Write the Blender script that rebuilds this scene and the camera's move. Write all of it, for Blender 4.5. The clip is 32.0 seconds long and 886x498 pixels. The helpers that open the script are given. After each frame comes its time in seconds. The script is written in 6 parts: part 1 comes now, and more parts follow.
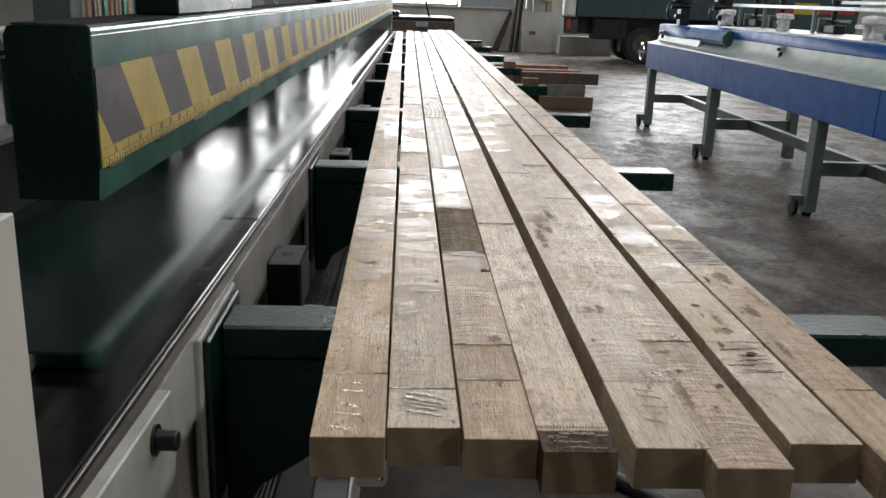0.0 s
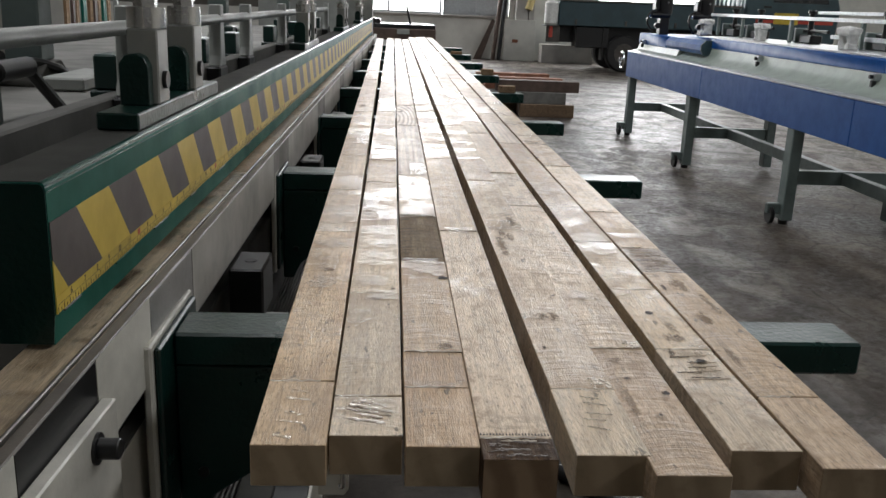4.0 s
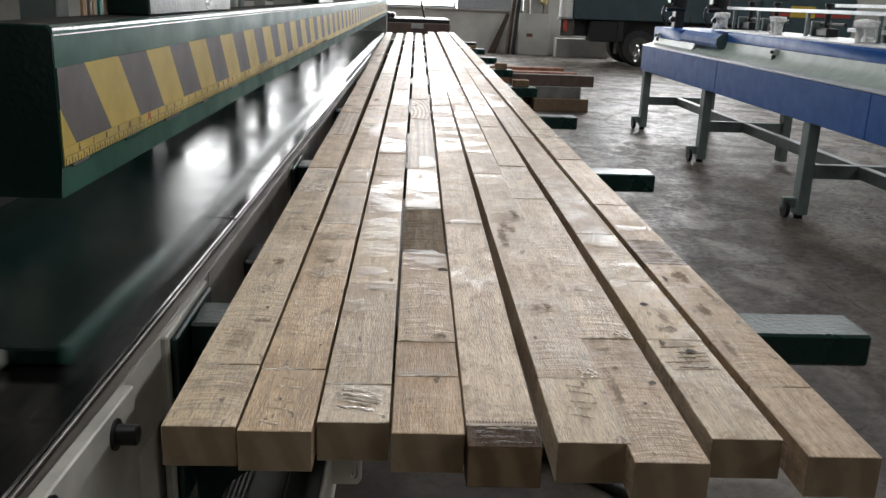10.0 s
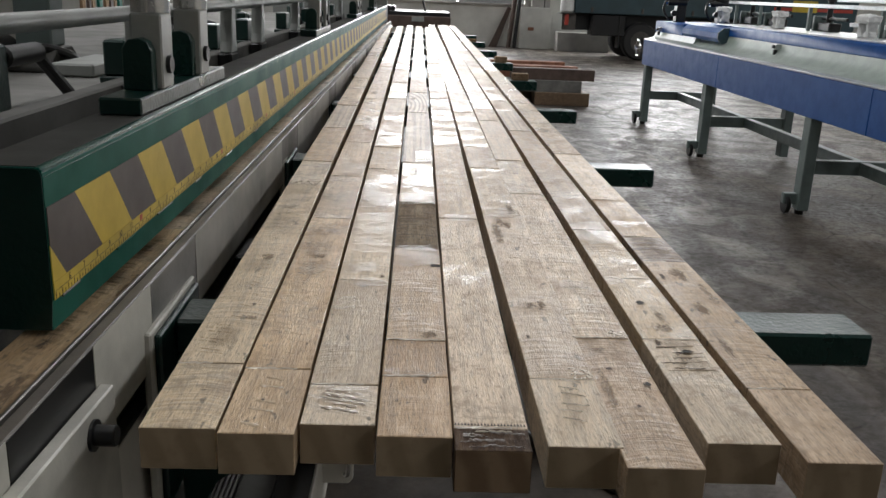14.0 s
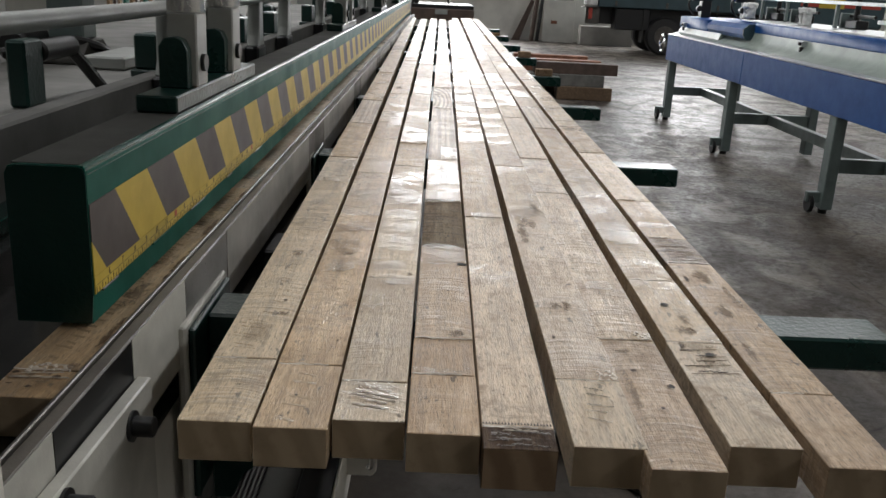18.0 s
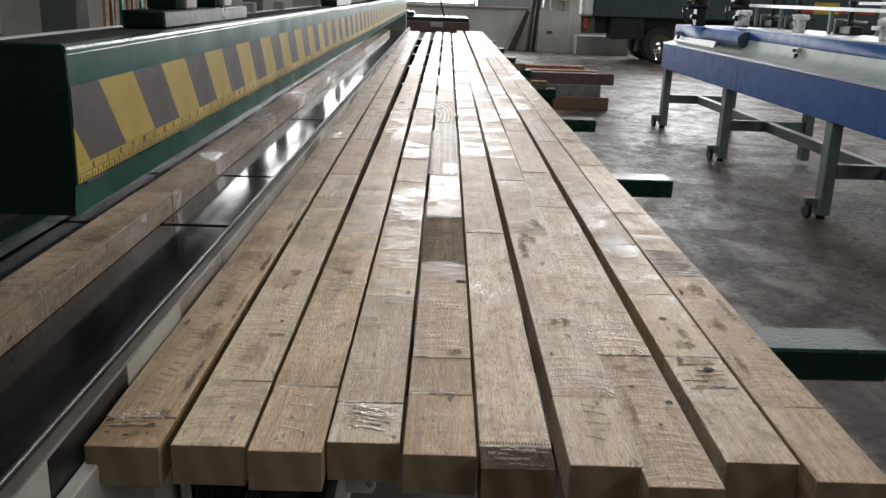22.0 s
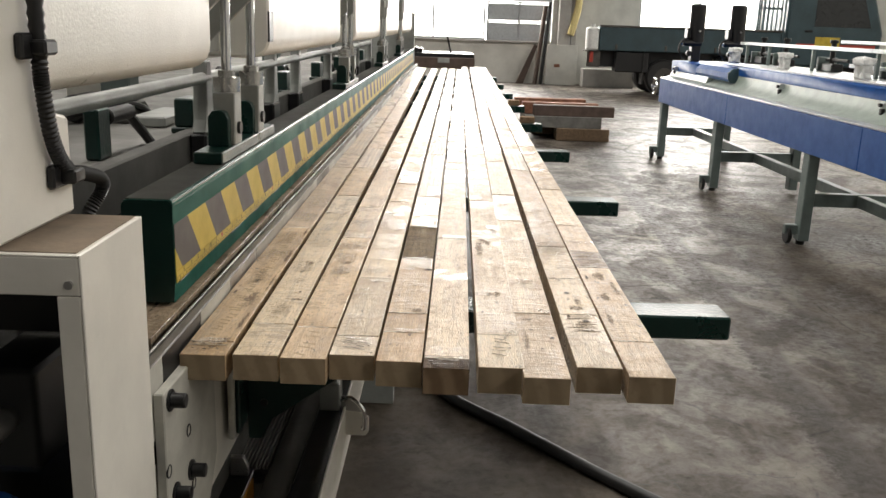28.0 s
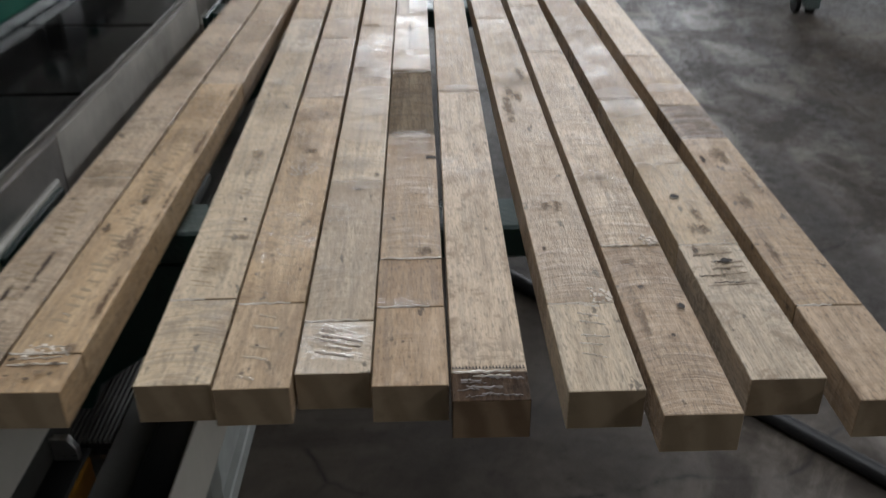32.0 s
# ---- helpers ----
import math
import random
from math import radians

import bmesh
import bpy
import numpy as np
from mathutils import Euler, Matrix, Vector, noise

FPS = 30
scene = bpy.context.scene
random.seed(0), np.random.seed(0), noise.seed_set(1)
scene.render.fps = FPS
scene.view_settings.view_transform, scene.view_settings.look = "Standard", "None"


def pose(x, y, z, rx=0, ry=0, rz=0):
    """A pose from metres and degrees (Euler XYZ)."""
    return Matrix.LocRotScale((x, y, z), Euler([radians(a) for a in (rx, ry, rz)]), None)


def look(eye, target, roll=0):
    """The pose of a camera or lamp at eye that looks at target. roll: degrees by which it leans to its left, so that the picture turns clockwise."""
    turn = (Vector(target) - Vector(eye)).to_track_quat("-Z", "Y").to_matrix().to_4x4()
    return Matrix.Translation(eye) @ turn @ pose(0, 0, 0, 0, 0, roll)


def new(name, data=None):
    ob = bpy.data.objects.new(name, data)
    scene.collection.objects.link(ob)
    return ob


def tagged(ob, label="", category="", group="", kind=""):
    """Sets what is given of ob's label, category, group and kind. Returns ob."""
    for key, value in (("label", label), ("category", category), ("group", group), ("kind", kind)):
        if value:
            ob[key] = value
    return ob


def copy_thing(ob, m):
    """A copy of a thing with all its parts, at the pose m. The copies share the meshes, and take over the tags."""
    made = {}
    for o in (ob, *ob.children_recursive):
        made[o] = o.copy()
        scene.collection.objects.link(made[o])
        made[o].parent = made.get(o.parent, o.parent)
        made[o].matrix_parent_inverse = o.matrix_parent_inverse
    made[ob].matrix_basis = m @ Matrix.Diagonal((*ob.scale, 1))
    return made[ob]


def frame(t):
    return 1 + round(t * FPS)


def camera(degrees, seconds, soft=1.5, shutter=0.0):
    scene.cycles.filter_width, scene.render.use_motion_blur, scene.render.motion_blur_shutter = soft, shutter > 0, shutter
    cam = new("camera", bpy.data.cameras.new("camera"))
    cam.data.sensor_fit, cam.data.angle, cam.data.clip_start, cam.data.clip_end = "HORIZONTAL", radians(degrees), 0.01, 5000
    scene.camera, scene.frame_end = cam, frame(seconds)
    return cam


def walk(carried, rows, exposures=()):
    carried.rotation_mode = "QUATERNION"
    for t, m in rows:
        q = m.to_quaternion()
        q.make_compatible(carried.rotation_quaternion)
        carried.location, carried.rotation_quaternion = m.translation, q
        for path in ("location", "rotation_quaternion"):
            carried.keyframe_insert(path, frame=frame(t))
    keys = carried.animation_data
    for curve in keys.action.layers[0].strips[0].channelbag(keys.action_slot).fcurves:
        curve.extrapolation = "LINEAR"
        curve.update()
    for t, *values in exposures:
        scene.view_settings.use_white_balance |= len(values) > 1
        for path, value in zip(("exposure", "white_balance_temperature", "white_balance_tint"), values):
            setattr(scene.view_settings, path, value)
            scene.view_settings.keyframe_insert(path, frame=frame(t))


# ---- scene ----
cam = camera(53.6, 32.0, shutter=0.5)
PATH = [
    (0, (0.118, -0.574, 1.318), (0.208, 1.345, 0.762), 1.9),
    (0.5, (0.12, -0.575, 1.319), (0.21, 1.343, 0.762), 2.0),
    (1, (0.127, -0.576, 1.316), (0.218, 1.346, 0.769), 2.0),
    (1.5, (0.137, -0.574, 1.315), (0.237, 1.349, 0.777), 2.1),
    (2, (0.138, -0.576, 1.316), (0.241, 1.348, 0.779), 2.2),
    (2.5, (0.143, -0.575, 1.317), (0.253, 1.349, 0.781), 2.5),
    (3, (0.143, -0.575, 1.319), (0.262, 1.348, 0.783), 2.6),
    (3.5, (0.148, -0.575, 1.319), (0.274, 1.347, 0.782), 2.5),
    (4, (0.148, -0.575, 1.319), (0.275, 1.347, 0.78), 2.3),
    (4.5, (0.147, -0.575, 1.318), (0.276, 1.341, 0.76), 2.0),
    (6.5, (0.148, -0.569, 1.308), (0.277, 1.344, 0.737), 2.5),
    (7, (0.145, -0.572, 1.306), (0.266, 1.341, 0.736), 2.5),
    (7.5, (0.143, -0.572, 1.308), (0.253, 1.341, 0.734), 2.3),
    (8, (0.145, -0.574, 1.31), (0.25, 1.34, 0.739), 2.1),
    (8.5, (0.15, -0.573, 1.313), (0.255, 1.342, 0.748), 2.1),
    (9, (0.151, -0.573, 1.315), (0.25, 1.345, 0.756), 2.1),
    (9.5, (0.151, -0.574, 1.316), (0.248, 1.345, 0.76), 2.1),
    (10, (0.15, -0.586, 1.319), (0.245, 1.334, 0.767), 2.1),
    (10.5, (0.15, -0.569, 1.317), (0.243, 1.352, 0.767), 2.0),
    (11, (0.15, -0.569, 1.317), (0.248, 1.353, 0.772), 2.1),
    (11.5, (0.152, -0.567, 1.318), (0.252, 1.354, 0.773), 2.3),
    (12, (0.152, -0.569, 1.317), (0.253, 1.352, 0.769), 2.4),
    (12.5, (0.153, -0.566, 1.317), (0.256, 1.354, 0.766), 2.4),
    (13, (0.158, -0.566, 1.316), (0.261, 1.352, 0.76), 2.5),
    (13.5, (0.16, -0.565, 1.315), (0.257, 1.351, 0.75), 2.4),
    (15.5, (0.157, -0.572, 1.323), (0.241, 1.345, 0.757), 2.5),
    (16, (0.149, -0.578, 1.327), (0.211, 1.338, 0.756), 2.5),
    (16.5, (0.148, -0.576, 1.33), (0.201, 1.342, 0.765), 2.6),
    (17, (0.148, -0.578, 1.329), (0.204, 1.339, 0.762), 2.9),
    (17.5, (0.149, -0.58, 1.329), (0.203, 1.336, 0.755), 2.9),
    (18, (0.15, -0.578, 1.327), (0.202, 1.334, 0.743), 2.9),
    (18.5, (0.152, -0.579, 1.325), (0.201, 1.332, 0.738), 2.8),
    (19, (0.152, -0.579, 1.329), (0.196, 1.334, 0.748), 2.5),
    (19.5, (0.155, -0.579, 1.332), (0.194, 1.337, 0.763), 2.4),
    (20, (0.155, -0.56, 1.332), (0.196, 1.357, 0.765), 2.4),
    (20.5, (0.15, -0.58, 1.334), (0.192, 1.337, 0.765), 2.3),
    (21, (0.152, -0.579, 1.336), (0.196, 1.338, 0.769), 2.1),
    (21.5, (0.154, -0.576, 1.333), (0.205, 1.342, 0.769), 1.7),
    (22, (0.156, -0.579, 1.335), (0.207, 1.341, 0.775), 1.9),
    (22.5, (0.156, -0.578, 1.335), (0.202, 1.341, 0.774), 2.2),
    (23, (0.153, -0.581, 1.333), (0.193, 1.338, 0.772), 2.2),
    (23.5, (0.151, -0.584, 1.336), (0.189, 1.337, 0.779), 2.3),
    (24, (0.152, -0.584, 1.335), (0.189, 1.339, 0.786), 2.5),
    (24.5, (0.148, -0.61, 1.337), (0.156, 1.317, 0.803), 2.2),
    (25, (0.164, -0.775, 1.377), (0.143, 1.155, 0.853), 1.7),
    (25.5, (0.185, -0.945, 1.371), (0.203, 0.986, 0.85), 2.3),
    (27.5, (0.212, -0.976, 1.398), (0.246, 0.962, 0.902), 1.9),
    (28, (0.21, -0.974, 1.397), (0.233, 0.963, 0.902), 1.9),
    (28.5, (0.218, -0.972, 1.398), (0.242, 0.968, 0.91), 1.8),
    (29, (0.213, -0.974, 1.396), (0.227, 0.967, 0.914), 1.7),
    (29.5, (0.218, -0.97, 1.399), (0.232, 0.97, 0.913), 1.8),
    (30, (0.223, -0.966, 1.395), (0.241, 0.972, 0.903), 1.7),
    (30.5, (0.232, -0.947, 1.392), (0.26, 0.986, 0.88), 1.4),
    (31, (0.255, -0.847, 1.400), (0.285, 1.058, 0.793), 1.3),
    (31.5, (0.292, -0.646, 1.400), (0.333, 1.200, 0.631), 0.2),
    (32, (0.326, -0.495, 1.392), (0.369, 1.251, 0.419), -0.5),
]
EXPOSURES = [(0.0, -0.13, 6180, 10), (10.0, -0.14, 6220, 10), (24.6, -0.22, 6240, 10), (25.8, 0.48, 6750, 10), (30.3, 0.51, 6800, 10), (31.2, -0.12, 6950, 10), (32.0, -0.2, 5950, 10)]
# The plan is drawn in units of 0.77 m: an inch of the tape on the press beam is 0.033 units long.
UNIT = 0.77


def true_size(m):
    """A pose of the plan in metres."""
    m = m.copy()
    m.translation *= UNIT
    return m


walk(cam, [(t, true_size(look(eye, target, roll))) for t, eye, target, roll in PATH], EXPOSURES)

# ---------------------------------------------------------------- light
world = bpy.data.worlds.new("overcast_sky")
scene.world = world
world.use_nodes = True
wn = world.node_tree
sky = wn.nodes.new("ShaderNodeTexSky")
sky.sky_type = "NISHITA"
sky.sun_disc = False
sky.sun_elevation = radians(38)
sky.sun_rotation = radians(15)
wn.links.new(sky.outputs["Color"], wn.nodes["Background"].inputs["Color"])
wn.nodes["Background"].inputs["Strength"].default_value = 0.12


def area_lamp(name, at, target, sx, sy, watts, colour=(1, 0.98, 0.955)):
    data = bpy.data.lights.new(name, "AREA")
    data.shape, data.size, data.size_y, data.energy, data.color = "RECTANGLE", sx * UNIT, sy * UNIT, watts * UNIT ** 2, colour
    lamp = new(name, data)
    lamp.matrix_basis = true_size(look(at, target))
    return lamp


# overhead fill added for unseen roof lights, and daylight through the far windows
for x, y, length, watts in ((-9.5, 4.2, 19.6, 400), (-0.7, 4.5, 14.0, 570), (9.5, 1.5, 25.0, 1020)):
    area_lamp("overhead_fill", (x, y, 8.05), (x, y, 0), 1.3, length, watts)
area_lamp("window_daylight", (0.3, 22.15, 2.5), (0.3, 0, 1.2), 5.2, 2.6, 380)
area_lamp("window_daylight", (6.85, 22.15, 2.65), (5.5, 0, 0.8), 2.9, 2.1, 300)

# ---------------------------------------------------------------- materials


def nodes_of(name):
    m = bpy.data.materials.new(name)
    m.use_nodes = True
    t = m.node_tree
    return m, t, t.nodes["Principled BSDF"]


def link(t, a, b):
    t.links.new(a, b)


def coords(t, scale=(1, 1, 1), source="Object"):
    """Object coordinates in units of the plan."""
    c = t.nodes.new("ShaderNodeTexCoord")
    mp = t.nodes.new("ShaderNodeMapping")
    mp.inputs["Scale"].default_value = tuple(k / UNIT for k in scale)
    link(t, c.outputs[source], mp.inputs["Vector"])
    return mp


def tex(t, vec, scale, detail=4.0, rough=0.55, dist=0.0):
    n = t.nodes.new("ShaderNodeTexNoise")
    n.inputs["Scale"].default_value = scale
    n.inputs["Detail"].default_value = detail
    n.inputs["Roughness"].default_value = rough
    n.inputs["Distortion"].default_value = dist
    link(t, vec, n.inputs["Vector"])
    return n.outputs["Fac"]


def ramp(t, fac, stops):
    r = t.nodes.new("ShaderNodeValToRGB")
    e = r.color_ramp.elements
    while len(e) < len(stops):
        e.new(0.5)
    for el, (p, c) in zip(e, stops):
        el.position = p
        el.color = (*c, 1) if len(c) == 3 else c
    link(t, fac, r.inputs["Fac"])
    return r.outputs["Color"]


def grey(v):
    return (v, v, v)


def mix(t, fac, a, b, mode="MIX"):
    n = t.nodes.new("ShaderNodeMix")
    n.data_type, n.blend_type = "RGBA", mode
    for key, val in ((0, fac), (6, a), (7, b)):
        if isinstance(val, (int, float)):
            n.inputs[key].default_value = val
        elif isinstance(val, tuple):
            n.inputs[key].default_value = (*val, 1)
        else:
            link(t, val, n.inputs[key])
    return n.outputs[2]


def bump(t, bsdf, height, strength=0.3, distance=0.002):
    b = t.nodes.new("ShaderNodeBump")
    b.inputs["Strength"].default_value = strength
    b.inputs["Distance"].default_value = distance * UNIT
    link(t, height, b.inputs["Height"])
    link(t, b.outputs["Normal"], bsdf.inputs["Normal"])


def paint(name, colour, rough=0.4, peel=0.15, dirt=0.35, metallic=0.0, scale=9.0, peel_scale=420.0, gloss=0.5):
    m, t, p = nodes_of(name)
    mp = coords(t)
    n1 = tex(t, mp.outputs[0], scale, 6, 0.62)
    n2 = tex(t, mp.outputs[0], 55.0, 4, 0.6)
    dark = tuple(c * (1 - dirt) for c in colour)
    c = ramp(t, n1, [(0.32, dark), (0.62, colour)])
    c = mix(t, ramp(t, n2, [(0.62, grey(0)), (0.8, grey(0.2))]), c, tuple(min(1, k * 0.6 + 0.02) for k in colour))
    link(t, c, p.inputs["Base Color"])
    link(t, ramp(t, n1, [(0.3, grey(min(1, rough + 0.16))), (0.7, grey(rough))]), p.inputs["Roughness"])
    p.inputs["Metallic"].default_value = metallic
    p.inputs["Specular IOR Level"].default_value = gloss
    if peel:
        bump(t, p, tex(t, mp.outputs[0], peel_scale, 2), peel, 0.0012)
    return m


def steel(name, colour, rough=0.32, streak=(2, 40, 40)):
    m, t, p = nodes_of(name)
    mp = coords(t, streak)
    mo = coords(t)
    n1 = tex(t, mp.outputs[0], 6.0, 5, 0.6)
    n2 = tex(t, mo.outputs[0], 5.0, 6, 0.65)
    c = ramp(t, n2, [(0.3, tuple(k * 0.45 for k in colour)), (0.6, colour)])
    link(t, c, p.inputs["Base Color"])
    p.inputs["Metallic"].default_value = 0.9
    r = mix(t, 0.5, ramp(t, n1, [(0.3, grey(rough - 0.12)), (0.7, grey(rough + 0.15))]), ramp(t, n2, [(0.3, grey(rough + 0.2)), (0.7, grey(rough - 0.1))]))
    link(t, r, p.inputs["Roughness"])
    bump(t, p, n1, 0.08, 0.001)
    return m


def math_node(t, op, a, b):
    n = t.nodes.new("ShaderNodeMath")
    n.operation = op
    for k, val in enumerate((a, b)):
        if isinstance(val, (int, float)):
            n.inputs[k].default_value = val
        else:
            link(t, val, n.inputs[k])
    return n.outputs[0]


def mapped(t, vec, scale, turn=0.0):
    mp = t.nodes.new("ShaderNodeMapping")
    mp.inputs["Scale"].default_value = scale
    mp.inputs["Rotation"].default_value = (0, 0, radians(turn))
    link(t, vec, mp.inputs["Vector"])
    return mp.outputs[0]


def timber(name, light, mid, dark, rough=0.42, rings=0.0, wetness=1.0, sawn=0.0):
    """Sawn hardwood, its grain along y; each piece takes its tone from its own random number."""
    m, t, p = nodes_of(name)
    info = t.nodes.new("ShaderNodeObjectInfo")
    off = t.nodes.new("ShaderNodeVectorMath")
    off.operation = "MULTIPLY_ADD"
    comb = t.nodes.new("ShaderNodeCombineXYZ")
    for k in range(3):
        link(t, info.outputs["Random"], comb.inputs[k])
    off.inputs[1].default_value = (37, 23, 17)
    link(t, comb.outputs[0], off.inputs[0])
    link(t, coords(t).outputs[0], off.inputs[2])
    v = off.outputs[0]
    second = math_node(t, "FRACT", math_node(t, "MULTIPLY", info.outputs["Random"], 7.3), 0)
    third = math_node(t, "FRACT", math_node(t, "MULTIPLY", info.outputs["Random"], 13.7), 0)
    # broad figure, growth lines, fibres, pores
    g1 = tex(t, mapped(t, v, (1, 0.07, 1), 3), 55, 5, 0.6, 1.2)
    lines = tex(t, mapped(t, v, (1, 0.03, 1), 1.5), 190, 4, 0.6, 0.6)
    fibre = tex(t, mapped(t, v, (1, 0.11, 1)), 760, 3, 0.6)
    pores = tex(t, mapped(t, v, (1, 0.16, 1)), 620, 2, 0.5)
    blot = tex(t, mapped(t, v, (1, 0.6, 1)), 14, 7, 0.68, 0.7)
    grime = tex(t, mapped(t, v, (1, 0.75, 1), 20), 44, 7, 0.72, 0.5)
    spots = tex(t, mapped(t, v, (1, 0.45, 1)), 75, 3, 0.6)
    # the saw left bowed ridges across the board, more on some boards than on others
    bow = t.nodes.new("ShaderNodeVectorMath")
    bow.operation = "ADD"
    sep = t.nodes.new("ShaderNodeSeparateXYZ")
    link(t, coords(t).outputs[0], sep.inputs[0])
    cx = math_node(t, "SUBTRACT", sep.outputs[0], 0.027)
    arc = t.nodes.new("ShaderNodeCombineXYZ")
    link(t, math_node(t, "MULTIPLY", math_node(t, "MULTIPLY", cx, cx), 9.0), arc.inputs[1])
    link(t, v, bow.inputs[0])
    link(t, arc.outputs[0], bow.inputs[1])
    saw = tex(t, mapped(t, bow.outputs[0], (0.10, 1, 0.3), 5), 150, 3, 0.62, 0.3)
    sawmask = ramp(t, math_node(t, "ADD", tex(t, v, 11, 3, 0.5), math_node(t, "MULTIPLY", math_node(t, "SUBTRACT", third, 0.5 - sawn), 0.34)), [(0.44, grey(0)), (0.58, grey(1))])
    base = ramp(t, g1, [(0.28, tuple(k * 0.45 + q * 0.55 for k, q in zip(dark, mid))), (0.47, mid), (0.70, light)])
    tone = ramp(t, info.outputs["Random"], [(0.0, (0.74, 0.70, 0.65)), (0.2, (0.92, 0.90, 0.88)), (0.5, (1.0, 0.985, 0.96)), (0.75, (1.0, 0.945, 0.83)), (0.9, (0.86, 0.775, 0.64)), (1.0, (0.72, 0.635, 0.52))])
    c = mix(t, 1.0, base, tone, "MULTIPLY")
    c = mix(t, ramp(t, lines, [(0.50, grey(0)), (0.62, grey(0.48))]), c, tuple(k * 0.5 for k in mid))
    c = mix(t, ramp(t, fibre, [(0.48, grey(0)), (0.66, grey(0.5))]), c, tuple(k * 0.48 for k in mid))
    c = mix(t, ramp(t, fibre, [(0.30, grey(0.35)), (0.45, grey(0))]), c, tuple(min(1, k * 1.12) for k in light))
    c = mix(t, ramp(t, pores, [(0.585, grey(0)), (0.65, grey(0.55))]), c, tuple(k * 0.26 for k in mid))
    c = mix(t, ramp(t, blot, [(0.53, grey(0)), (0.70, grey(0.6))]), c, tuple(k * q for k, q in zip(mid, (0.52, 0.47, 0.42))))
    c = mix(t, ramp(t, blot, [(0.28, grey(0.5)), (0.44, grey(0))]), c, tuple(min(1, k * 1.1) for k in light))
    c = mix(t, math_node(t, "MULTIPLY", ramp(t, grime, [(0.54, grey(0)), (0.64, grey(0.62))]), ramp(t, second, [(0.25, grey(0.15)), (0.7, grey(1))])), c, tuple(k * q for k, q in zip(mid, (0.40, 0.35, 0.31))))
    c = mix(t, ramp(t, spots, [(0.66, grey(0)), (0.70, grey(0.85))]), c, tuple(k * 0.2 for k in mid))
    c = mix(t, math_node(t, "MULTIPLY", ramp(t, saw, [(0.50, grey(0)), (0.60, grey(0.36 + 0.4 * sawn))]), sawmask), c, tuple(k * 0.42 for k in mid))
    if rings:
        bent = t.nodes.new("ShaderNodeMapping")
        bent.inputs["Scale"].default_value = (1, rings, 1)
        bent.inputs["Location"].default_value = (0.006 if rings > 0.1 else 0.045, -0.022 if rings > 0.1 else 0.012, 0)
        link(t, coords(t).outputs[0], bent.inputs["Vector"])
        wv = t.nodes.new("ShaderNodeTexWave")
        wv.wave_type, wv.rings_direction = "RINGS", "Z"
        wv.inputs["Scale"].default_value = 30 if rings > 0.1 else 17
        wv.inputs["Distortion"].default_value = 2.6 if rings > 0.1 else 7.0
        wv.inputs["Detail"].default_value = 3
        wv.inputs["Detail Scale"].default_value = 1.2
        link(t, bent.outputs[0], wv.inputs["Vector"])
        c = mix(t, ramp(t, wv.outputs["Fac"], [(0.4, grey(0)), (0.8, grey(0.85 if rings > 0.1 else 0.4))]), c, (0.13, 0.082, 0.052))
    # smears of wet glue: patches with crisp, ragged edges
    film = tex(t, mapped(t, v, (0.6, 1, 1), 8), 95, 7, 0.74, 0.8)
    wet = math_node(t, "MULTIPLY", ramp(t, tex(t, v, 9.5, 3, 0.55), [(0.50, grey(0)), (0.58, grey(1))]), ramp(t, film, [(0.49, grey(0)), (0.52, grey(1))]))
    some = ramp(t, second, [(0.30, grey(0.0)), (0.45, grey(1))])
    wet = math_node(t, "MULTIPLY", math_node(t, "MULTIPLY", wet, some), wetness)
    c = mix(t, math_node(t, "MULTIPLY", wet, 0.42), c, tuple(k * 0.5 for k in mid))
    link(t, c, p.inputs["Base Color"])
    link(t, ramp(t, grime, [(0.4, grey(rough - 0.07)), (0.65, grey(rough + 0.12))]), p.inputs["Roughness"])
    p.inputs["Specular IOR Level"].default_value = 0.06 if not wetness else 0.14 if rings > 0.1 else 0.34
    link(t, wet, p.inputs["Coat Weight"])
    p.inputs["Coat Roughness"].default_value = 0.07
    ripple = t.nodes.new("ShaderNodeBump")
    ripple.inputs["Strength"].default_value = 0.6
    ripple.inputs["Distance"].default_value = 0.0014 * UNIT
    link(t, tex(t, v, 150, 3, 0.6), ripple.inputs["Height"])
    link(t, ripple.outputs["Normal"], p.inputs["Coat Normal"])
    ridges = math_node(t, "MULTIPLY", saw, math_node(t, "ADD", math_node(t, "MULTIPLY", sawmask, 1.1), 0.12))
    hgt = mix(t, 0.35, ridges, fibre)
    bump(t, p, mix(t, 0.25, hgt, grime), 0.8, 0.0036)
    return m


